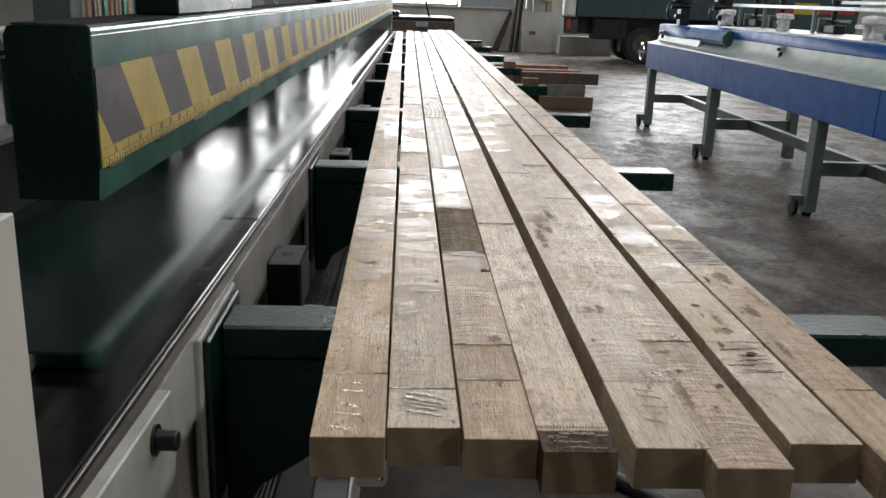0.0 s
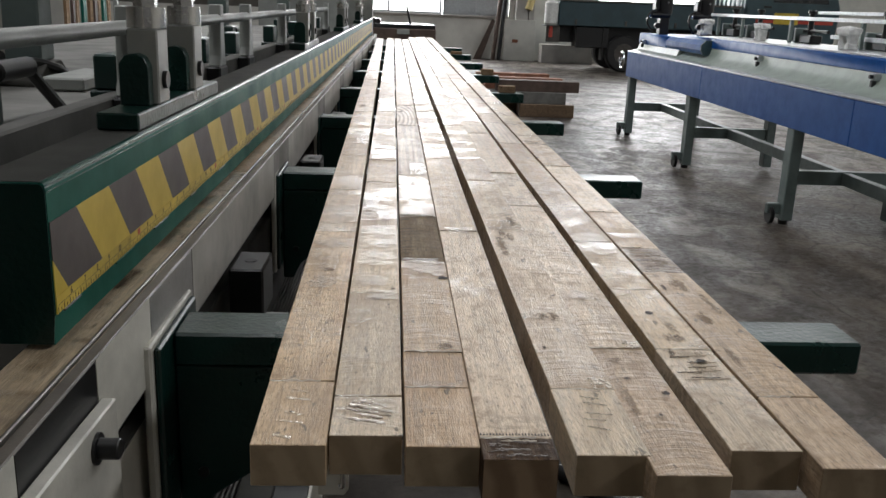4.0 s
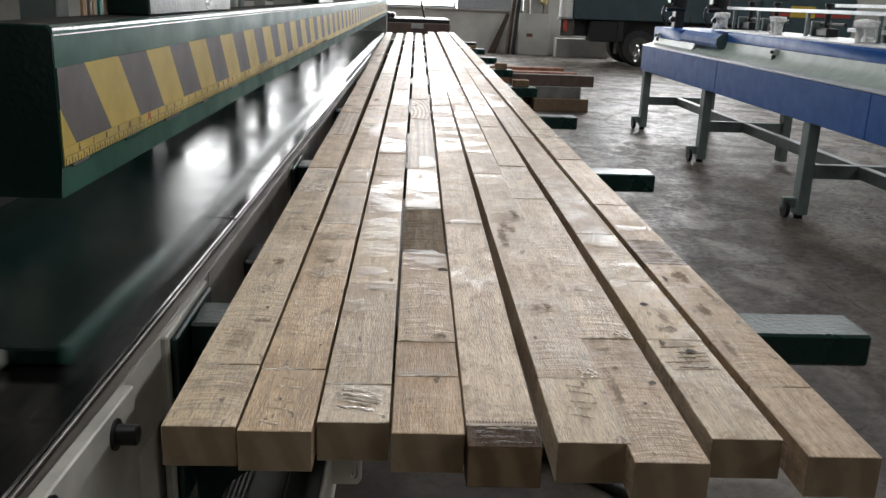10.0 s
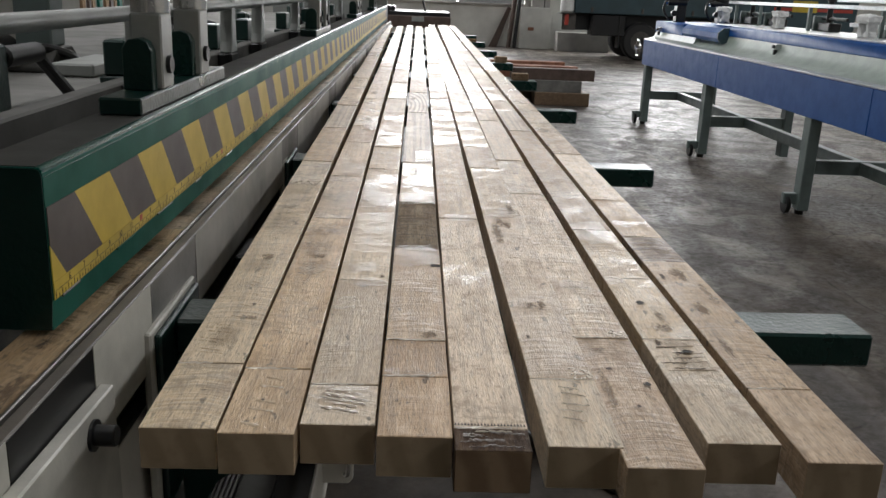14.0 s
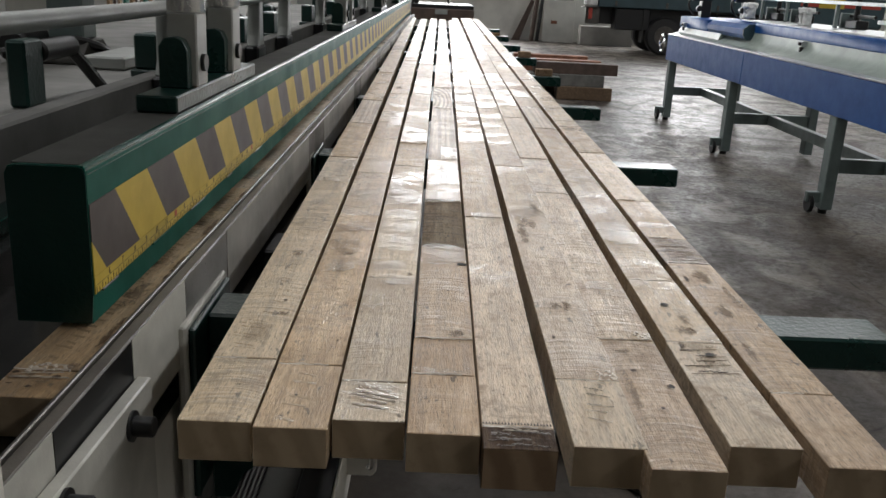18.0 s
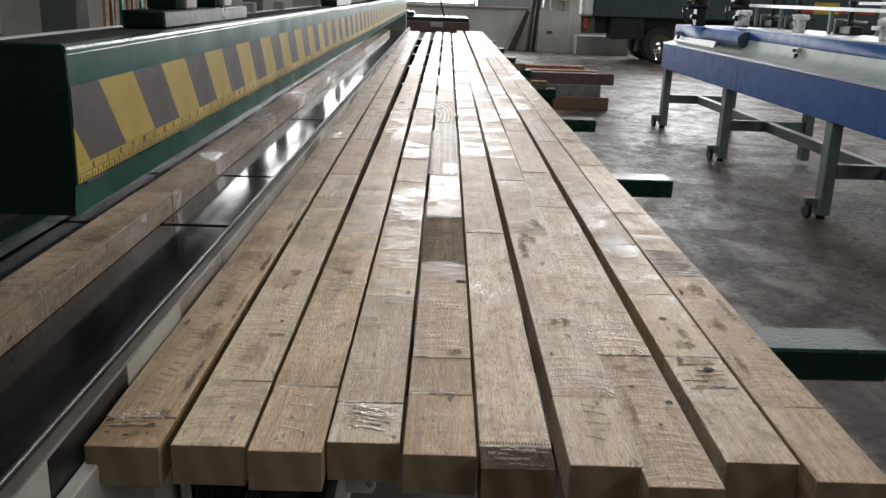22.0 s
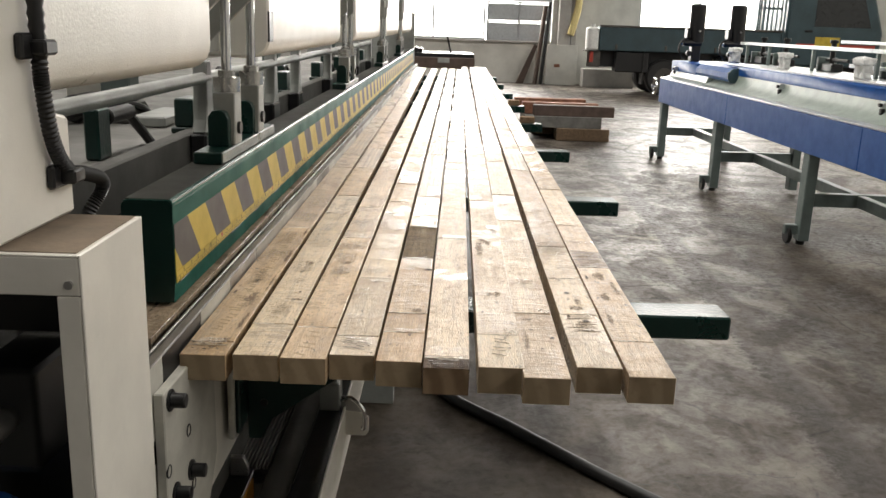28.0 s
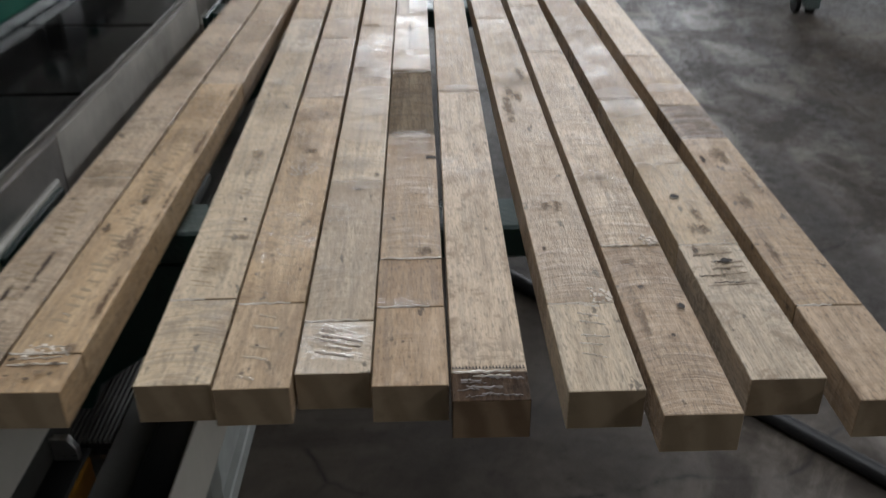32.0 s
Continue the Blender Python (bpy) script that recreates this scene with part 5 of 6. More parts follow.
for key, marks in {"b1": [(0.03, 0.541, 0.02, 0.022), (0.023, 0.374, 0.014, 0.02), (0.008, 0.485, 0.007, 0.03), (0.04, 1.426, 0.014, 0.06), (0.03, 0.93, 0.022, 0.05), (0.028, 0.70, 0.022, 0.05), (0.022, 0.45, 0.014, 0.025)],
                   "b2": [(0.028, 0.048, 0.022, 0.014), (0.026, 0.595, 0.026, 0.022), (0.04, 0.315, 0.016, 0.014), (0.024, 0.365, 0.014, 0.016), (0.012, 0.244, 0.01, 0.02), (0.012, 0.769, 0.011, 0.04), (0.026, 1.232, 0.024, 0.05), (0.03, 0.46, 0.02, 0.03), (0.03, 0.70, 0.022, 0.04), (0.026, 0.53, 0.022, 0.03)],
                   "b3": [(0.028, 0.106, 0.024, 0.005), (0.028, 0.435, 0.024, 0.034), (0.028, 0.863, 0.024, 0.05), (0.028, 0.735, 0.025, 0.034), (0.04, 1.085, 0.013, 0.05)], "b4": [(0.034, 0.64, 0.019, 0.014)],
                   "b6": [(0.027, 0.382, 0.011, 0.012), (0.046, 0.236, 0.007, 0.008)], "b7": [(0.022, 0.565, 0.02, 0.045), (0.01, 0.362, 0.009, 0.011), (0.045, 0.19, 0.008, 0.01)], "b8": [(0.03, 0.64, 0.022, 0.012)],
                   "n1": [(0.026, 0.56, 0.022, 0.05), (0.03, 0.66, 0.02, 0.045), (0.03, 0.767, 0.022, 0.034), (0.02, 0.388, 0.016, 0.03), (0.044, 0.919, 0.01, 0.04)], "n2": [(0.028, 0.58, 0.02, 0.05), (0.03, 0.92, 0.02, 0.06), (0.022, 0.477, 0.018, 0.03), (0.03, 0.76, 0.02, 0.04)], "b5": [(0.03, 0.66, 0.02, 0.03), (0.046, 0.125, 0.006, 0.01)], "n3": [(0.03, 0.36, 0.02, 0.03), (0.024, 0.7, 0.02, 0.05)]}.items():
    for i, (x, y, rx, ry) in enumerate(marks):
        part("glue_smear", stroke(x, y, rx * 1.3, ry * 1.3, TOP + 0.00085 + 0.00007 * i), SMEAR, planks[key], "thin glossy film of wet glue")


def trail(key, xc, ya, yb, step, size, seed):
    """A trail of short slanting ripples of glue along a plank."""
    r = random.Random(seed)
    y = ya
    while y < yb:
        x = xc + r.uniform(-0.004, 0.004)
        ln = size * r.uniform(0.6, 1.3)
        if r.random() < 0.8:
            part("glue_ripple", wavy_bead(x - ln, x + ln, y, TOP, 0.0005, 0.0029 * r.uniform(0.8, 1.2), r.randrange(999), r.uniform(-0.0050, -0.0035), 0.0006), TRAIL, planks[key])
        y += step * r.uniform(0.7, 1.3)


for key, x, ya, yb, step, size in (("b1", 0.018, 0.115, 0.50, 0.0105, 0.008), ("b1", 0.036, 0.13, 0.46, 0.0115, 0.006), ("b1", 0.024, 0.015, 0.10, 0.012, 0.008),
                                   ("n1", 0.02, 0.118, 0.205, 0.0085, 0.009), ("n1", 0.03, 0.22, 0.5, 0.014, 0.005), ("n2", 0.026, 0.06, 0.4, 0.011, 0.0065), ("n2", 0.03, 0.42, 0.62, 0.012, 0.006), ("n3", 0.024, 0.05, 0.3, 0.012, 0.006)):
    trail(key, x, ya, yb, step, size, int(1000 * (x + ya)))


def saw_marks(key, x0, x1, ya, yb, count, tilt, seed):
    """Dark slanting cuts that a saw left in a plank."""
    r = random.Random(seed)
    for i in range(count):
        a = x0 + (x1 - x0) * r.uniform(0, 0.4)
        part("saw_mark", wavy_bead(a, x1 - (x1 - x0) * r.uniform(0, 0.4), ya + (yb - ya) * (i + r.uniform(-0.3, 0.3)) / count, TOP, 0.0004, 0.0011 * r.uniform(0.6, 1.5), seed + i, tilt * r.uniform(0.7, 1.3), 0.0005), SAW_MARK, planks[key])


saw_marks("b5", 0.003, 0.026, 0.46, 0.63, 11, 0.045, 3)
saw_marks("n1", 0.012, 0.045, 0.39, 0.43, 7, 0.002, 11)
saw_marks("b7", 0.006, 0.05, 0.125, 0.19, 5, 0.004, 31)
saw_marks("b8", 0.004, 0.05, 0.47, 0.575, 9, 0.003, 47)
for key, x, y, rx, ry in (("b7", 0.022, 0.290, 0.0042, 0.005), ("b7", 0.033, 0.163, 0.0045, 0.0036), ("b6", 0.046, 0.128, 0.0022, 0.004), ("b3", 0.047, 0.398, 0.004, 0.003)):
    part("knot", figure(x, y, rx, ry, TOP + 0.0019, int(y * 900)), NOTCH, planks[key], "black open knot")
part("notch", box(0.0435, 0.0546, 0.395, 0.402, TOP, TOP + 0.0004), NOTCH, planks["b3"], "small black notch in the edge")


def comb(key, y):
    """The dark toothed line of an open finger joint."""
    b = bmesh.new()
    n = 22
    for i in range(n):
        x = 0.001 + (BOARD_W - 0.002) * i / n
        w = (BOARD_W - 0.002) / n
        tri = [b.verts.new(q) for q in ((x, y, TOP + 0.0004), (x + w * 0.75, y, TOP + 0.0004), (x + w * 0.37, y + 0.0045, TOP + 0.0004))]
        b.faces.new(tri)
    part("finger_joint", b, NOTCH, planks[key], "dark toothed finger joint")


comb("b4", 0.035)


def beaded_glue(key, xa, xb, ya, yb, count, seed):
    """Glue that was pressed out in small round beads."""
    r = random.Random(seed)
    b = bmesh.new()
    for i in range(count):
        size = r.uniform(0.0008, 0.0019)
        at = Matrix.Translation((r.uniform(xa, xb), r.triangular(ya, yb), TOP + 0.0005)) @ Matrix.Diagonal((size, size * r.uniform(0.9, 1.8), size * 0.55, 1))
        bmesh.ops.create_icosphere(b, subdivisions=1, radius=1.0, matrix=at)
    part("beaded_glue", b, GLUE, planks[key], "pale beaded glue")


for key, xa, xb, ya, yb, count, seed in (("n1", 0.004, 0.051, 0.79, 0.835, 110, 1), ("n1", 0.012, 0.034, 0.63, 0.68, 45, 2), ("b2", 0.008, 0.05, 1.275, 1.305, 45, 3), ("n2", 0.01, 0.045, 0.038, 0.056, 30, 4),
                                         ("b5", 0.036, 0.053, 0.112, 0.135, 28, 5), ("b6", 0.038, 0.053, 0.225, 0.25, 24, 6), ("b1", 0.012, 0.04, 0.355, 0.385, 30, 7), ("b3", 0.01, 0.05, 0.455, 0.468, 40, 8)):
    beaded_glue(key, xa, xb, ya, yb, count, seed)
for key, ya, yb, count, seed in (("b4", 0.004, 0.03, 7, 71), ("b7", 0.13, 0.185, 5, 83)):
    rr = random.Random(seed)
    for i in range(count):
        xa = rr.uniform(0.003, 0.025)
        part("dark_streak", wavy_bead(xa, xa + rr.uniform(0.012, 0.028), ya + (yb - ya) * i / count, TOP, 0.0012, 0.0016 * rr.uniform(0.6, 1.4), seed + i, rr.uniform(-0.004, 0.004), 0.0006), WET_STREAK, planks[key], "dark wet streak")

# ---------------------------------------------------------------- blue work table


def work_table():
    """A long table of sheet-steel beams on braced legs."""
    w = thing("work_table", "long blue steel work table on grey-green legs with casters", "table")
    y0, y1 = 1.6, 9.3
    top = pose(2.72, 9.1, 0.02)

    def tp(name, bm, material, parent=w, label="", smooth=35):
        bmesh.ops.translate(bm, vec=(-2.74, -y1, 0), verts=bm.verts)
        return part(name, finish(bm, name, material, smooth), None, parent, label, at=top)

    for a, c in ((y0, 4.4), (4.403, 6.9), (6.903, y1)):
        tp("side_beam", box(2.74, 2.80, a, c, 0.61, 0.872, 0.005), BLUE, w, "deep blue side beam")
    tp("edge_strip", box(2.738, 2.84, y0, y1, 0.8725, 0.884, 0.003), ALU, w, "bright edge strip")
    tp("tray", prism([(2.8405, 0.86), (2.8405, 0.883), (2.93, 0.905), (2.985, 0.955), (3.003, 1.02), (3.06, 1.02), (3.06, 0.86)], "y", y0, 8.1), TRAY, w, "pale green sloping tray")
    tp("tray", prism([(2.8405, 0.86), (2.8405, 0.883), (2.9, 0.90), (2.925, 0.96), (2.98, 0.96), (2.98, 0.86)], "y", 8.103, 9.5), TRAY, w, "pale green sloping tray")
    for a, c in ((y0, 4.6), (4.603, 7.45)):
        tp("rail_cover", prism([(2.995, 1.008), (2.995, 1.08), (3.005, 1.09), (3.62, 1.09), (3.62, 1.008)], "y", a, c, bevel=0.003), BLUE, w, "blue rail cover")
    tp("rail_cover", prism([(2.915, 0.957), (2.915, 1.06), (2.93, 1.07), (3.62, 1.07), (3.62, 0.957)], "y", 8.52, 9.52, bevel=0.004), BLUE, w, "blue rail cover")
    tp("carriage_cover", prism([(2.93, 0.95), (2.905, 0.985), (2.905, 1.03), (2.95, 1.07), (3.2, 1.07), (3.2, 0.95)], "y", 7.46, 8.5), BLUE, w, "blue carriage cover", 0)
    tp("carriage_end", prism([(2.925, 0.94), (2.9, 0.982), (2.9, 1.032), (2.948, 1.073), (3.2, 1.073), (3.2, 0.94)], "y", 7.44, 7.458), TRUCK, w, "dark carriage end plate")
    tp("top_plate", box(3.03, 3.6, y0, 7.9, 1.0905, 1.104, 0.002), ALU, w, "bright aluminium top plate")
    for x, z, a, c in ((3.3, 1.28, 1.7, 8.4), (3.62, 1.22, 1.7, 5.4), (3.34, 1.16, 1.7, 6.0), (3.7, 1.33, 1.7, 7.0)):
        tp("guide_rail", box(x, x + 0.035, a, c, z, z + 0.028, 0.003), ALU, w, "aluminium guide rail")
    for y in (2.4, 3.6, 4.9, 5.5, 6.6, 7.6, 8.2):
        tp("rail_post", box(3.305, 3.33, y, y + 0.03, 1.1045, 1.28, 0.002), LEG, w)
        tp("clamp_body", box(3.42, 3.52, y - 0.12, y + 0.08, 1.105, 1.17, 0.008), BLACK, w)
        tp("clamp_rod", cyl((3.47, y - 0.3, 1.2), (0, 1, 0), 0.013, 0.55, 10), BLACK, w)
        tp("clamp_tower", cyl((3.47, y, 1.17), (0, 0, 1), 0.022, 0.16, 12), BLACK, w)
        tp("clamp_knob", cyl((3.47, y, 1.33), (0, 0, 1), 0.034, 0.03, 12, bevel=0.006), BLACK, w)
        tp("clamp_jaw", box(3.40, 3.56, y + 0.1, y + 0.14, 1.105, 1.22, 0.006), LEG, w)
    for y in (2.9, 4.62, 6.3, 9.25):
        x = 2.975 if y < 8 else 2.9
        tp("tray_clip", box(x - 0.02, x + 0.02, y, y + 0.05, 0.965, 1.005, 0.004), ALU, w, "small steel clip on the tray")
        tp("clip_pin", cyl((x - 0.02, y + 0.025, 0.985), (-1, 0, 0), 0.012, 0.02, 10), BLACK, w)
        tp("clip_tongue", box(x - 0.026, x - 0.0, y + 0.01, y + 0.04, 0.925, 0.9645, 0.004), BLACK, w)
    for y, x in ((9.1, 3.02), (9.1, 3.47)):
        tp("drive_motor", cyl((x + 0.05, y + 0.1, 1.27), (0, 0, 1), 0.085, 0.42, 20, bevel=0.02), BLACK, w, "black upright drive motor")
        tp("motor_base", box(x, x + 0.1, y + 0.04, y + 0.16, 1.07, 1.27, 0.008), BLACK, w)
        tp("gear_head", cyl((x - 0.1, y + 0.06, 1.27), (1, 0, 0), 0.035, 0.2, 14), BLACK, w)
        tp("gear_cap", cyl((x - 0.125, y + 0.06, 1.27), (1, 0, 0), 0.022, 0.0245, 12), CHROME, w)
        tp("knob", cyl((x - 0.05, y, 1.16), (0, -1, 0), 0.03, 0.05, 14), BLACK, w)
        tp("terminal_box", box(x - 0.07, x - 0.03, y + 0.02, y + 0.14, 1.32, 1.43, 0.006), BLACK, w)
        tp("cable_gland", cyl((x + 0.05, y + 0.02, 1.4), (0, -1, 0), 0.012, 0.04, 10), CHROME, w)
        tp("motor_cable", tube([(x - 0.05, y + 0.05, 1.32), (x - 0.13, y + 0.03, 1.28), (x - 0.15, y, 1.18), (x - 0.08, y + 0.02, 1.09)], 0.012, 8, steps=4), BLACK, w)
    for y in (2.87, 4.89, 6.93, 8.91):
        zt = 0.6295
        for x in (2.725, 3.45):
            part("leg", box(x, x + 0.075, y, y + 0.1, 0.03, zt, 0.005), LEG, w)
            if x < 3:
                part("caster", cyl((x - 0.075, y + 0.05, 0.061), (1, 0, 0), 0.06, 0.028, 18, bevel=0.006), BLACK, w, "black caster wheel")
                part("caster_fork", box(x - 0.09, x - 0.001, y + 0.028, y + 0.072, 0.07, 0.14, 0.006), LEG, w)
                part("levelling_foot", cyl((x + 0.035, y + 0.05, 0.0), (0, 0, 1), 0.03, 0.0295, 14), BLACK, w)
        part("stretcher", box(2.8005, 3.4495, y + 0.02, y + 0.08, 0.27, 0.36, 0.003), LEG, w)
    part("long_stretcher", box(3.1, 3.16, 2.9505, 8.9295, 0.275, 0.355, 0.003), LEG, w)
    # hand wheel at the far corner
    ring = [(2.72, 9.31 + 0.085 * math.cos(2 * math.pi * k / 16), 0.79 + 0.085 * math.sin(2 * math.pi * k / 16)) for k in range(17)]
    hw = part("hand_wheel", tube(ring, 0.011, 8, steps=3), CHROME, w, "chrome hand wheel")
    part("wheel_spoke", cyl((2.72, 9.225, 0.79), (0, 1, 0), 0.008, 0.17, 8), CHROME, hw)
    part("wheel_hub", cyl((2.68, 9.31, 0.79), (1, 0, 0), 0.02, 0.06, 12), CHROME, hw)
    return w


work_table()


def wrapped(x, y, z, s, seed):
    """A clamp wrapped in white cloth: a crumpled bar on two stubby legs."""
    b = bmesh.new()
    for x0, x1, y0, y1, z0, z1 in ((-0.7, 0.7, -1.0, 1.0, 0.35, 1.0), (-0.5, 0.5, -0.85, -0.4, -0.95, 0.45), (-0.5, 0.5, 0.35, 0.8, -0.95, 0.45)):
        q = box(x0, x1, y0, y1, z0, z1, 0.12)
        bmesh.ops.subdivide_edges(q, edges=list(q.edges), cuts=3, use_grid_fill=True)
        join(b, q)
    for v in b.verts:
        k = v.co * 2.1 + Vector((seed * 3.7, 0, 0))
        v.co += Vector((noise.noise(k), noise.noise(k + Vector((9, 0, 0))), noise.noise(k + Vector((0, 9, 0))))) * 0.22
        v.co.z = max(v.co.z, -0.95)
        v.co *= s
    return solid("wrapped_clamp", b, CLOTH, "clamp wrapped in crumpled white cloth on the table", "wrapped clamp", "wrapped clamps", at=pose(x, y, z))


for i, (x, y, s) in enumerate(((3.16, 8.1, 0.075), (3.18, 6.85, 0.07), (3.19, 5.45, 0.075))):
    wrapped(x - 0.02, y - 0.2, 1.124 + s * 0.955, s, i + 3)

# ---------------------------------------------------------------- stack of steel beside the rack


def beam_stack():
    solid("wood_block", box(1.75, 2.43, 10.3, 10.6, 0.0, 0.16, 0.008), WOOD_BROWN, "brown timber block on the floor", "timber block")
    solid("wood_block", box(1.5, 2.35, 11.0, 11.3, 0.0, 0.16, 0.008), WOOD_BROWN, "brown timber block on the floor", "timber block")
    solid("steel_channel", box(1.35, 2.325, 10.32, 11.2, 0.1605, 0.305, 0.006), REAR_PAINT, "grey steel channel lying on timber blocks", "steel channel")
    solid("steel_beam", box(1.45, 2.485, 10.35, 10.52, 0.3055, 0.442, 0.006), BROWN, "dark brown steel beam on the stack", "steel beam")
    solid("steel_beam", box(1.33, 2.32, 10.6, 10.78, 0.3055, 0.455, 0.006), RUST, "rusty red steel beam on the stack", "steel beam")
    solid("steel_beam", box(1.25, 2.2, 10.9, 11.08, 0.3055, 0.485, 0.006), RUST, "rusty red steel beam on the stack", "steel beam")
    for x0, x1, y0, y1, h in ((0.6, 0.66, 3.875, 3.925, 0.03), (0.585, 0.65, 2.985, 3.03, 0.028), (0.56, 0.64, 5.66, 5.7, 0.02)):
        solid("timber_offcut", box(x0, x1, y0, y1, ARM_TOP + 0.0005, ARM_TOP + h, 0.002), WOOD_RAW, "small brown timber offcut lying on a support arm", "timber")


beam_stack()


def receiving_table():
    r = thing("receiving_table", "dark steel receiving table beyond the plank ends", "table")
    part("top", box(-0.35, 0.612, 8.97, 10.0, 0.925, 1.047, 0.006), BROWN, r)
    part("top_plate", box(-0.35, 0.606, 9.0, 10.0, 1.0475, 1.087, 0.003), BLACK, r)
    for x in (-0.3, 0.45):
        for y in (9.05, 9.85):
            part("leg", box(x, x + 0.08, y, y + 0.08, 0, 0.9245, 0.004), BROWN, r)
    for i, x in enumerate((-0.3, -0.22, -0.12, -0.05, 0.0)):
        part("roller", cyl((x, 9.05, 1.113), (0, 1, 0), 0.026 + 0.004 * (i % 2), 0.6, 12), BLACK, r)
    part("rod", cyl((0.35, 9.4, 1.087), (-0.25, 0.1, 1), 0.012, 0.2, 8), BLACK, r)
    part("switch_box", box(0.2, 0.33, 8.962, 8.9695, 0.99, 1.04, 0.002), GREY_PAINT, r)


receiving_table()

# things along the far wall
rb = random.Random(12)
for k in range(9):
    y = 8.45 + 0.2 * k + rb.uniform(-0.05, 0.05)
    wd = rb.uniform(0.05, 0.11)
    mat, word = ((WOOD_RAW, "brown timber"), (BROWN, "dark brown steel"), (WOOD_RAW, "brown timber"), (GREEN_TOP, "green painted steel"))[k % 4]
    solid("leaning_strip", prism([(y, 0.0), (y + wd, 0.0), (y + wd + 0.05, 2.6), (y + 0.05, 2.6)], "x", -3.05 - 0.01 * k, -3.02 - 0.01 * k), mat, word + " strip stored upright against the rail", "strip", "stored strips")
sr = thing("storage_rail", "grey steel rail that holds stored strips upright", "rail")
part("rail", box(-3.2, -3.15, 7.6, 10.6, 1.5, 1.56, 0.004), GREY_PAINT, sr)
for y in (7.6, 10.55):
    part("rail_post", box(-3.2, -3.15, y, y + 0.05, 0.0, 1.4995, 0.003), GREY_PAINT, sr)
solid("cupboard_panel", box(2.95, 3.73, 21.86, 21.92, 0.0, 1.0, 0.006), WALL, "cream cupboard panel standing by the wall", "panel")
solid("notice_plate", box(3.15, 3.3, 21.845, 21.8595, 0.44, 0.52, 0.003), RUST, "small brown plate on the panel", "plate")
solid("steel_pipe", cyl((2.68, 21.85, 0.0), (0.16, 0.1, 1.62), 0.055, 1.95, 12), BROWN, "dark pipe leaning on the wall", "pipe")
solid("steel_pipe", cyl((2.82, 21.8, 0.0), (0.14, 0.12, 1.75), 0.045, 2.05, 12), BLACK, "dark pipe leaning on the wall", "pipe")
solid("leaning_plank", prism([(2.2, 0.0), (2.4, 0.0), (2.72, 0.95), (2.64, 1.0)], "y", 21.95, 21.99), BROWN, "brown plank leaning beside the pipes", "plank")
solid("concrete_block", box(3.82, 5.1, 21.3, 21.75, 0.0, 0.45, 0.01), COLUMN, "grey box by the wall", "box")
solid("yellow_cloth", tube([(3.52, 21.85, 1.25), (3.62, 21.9, 1.6), (3.7, 21.95, 2.0), (3.7, 22.0, 2.4)], 0.09, 8), CLOTH_Y, "yellowish folded cloth hanging on the column", "cloth")


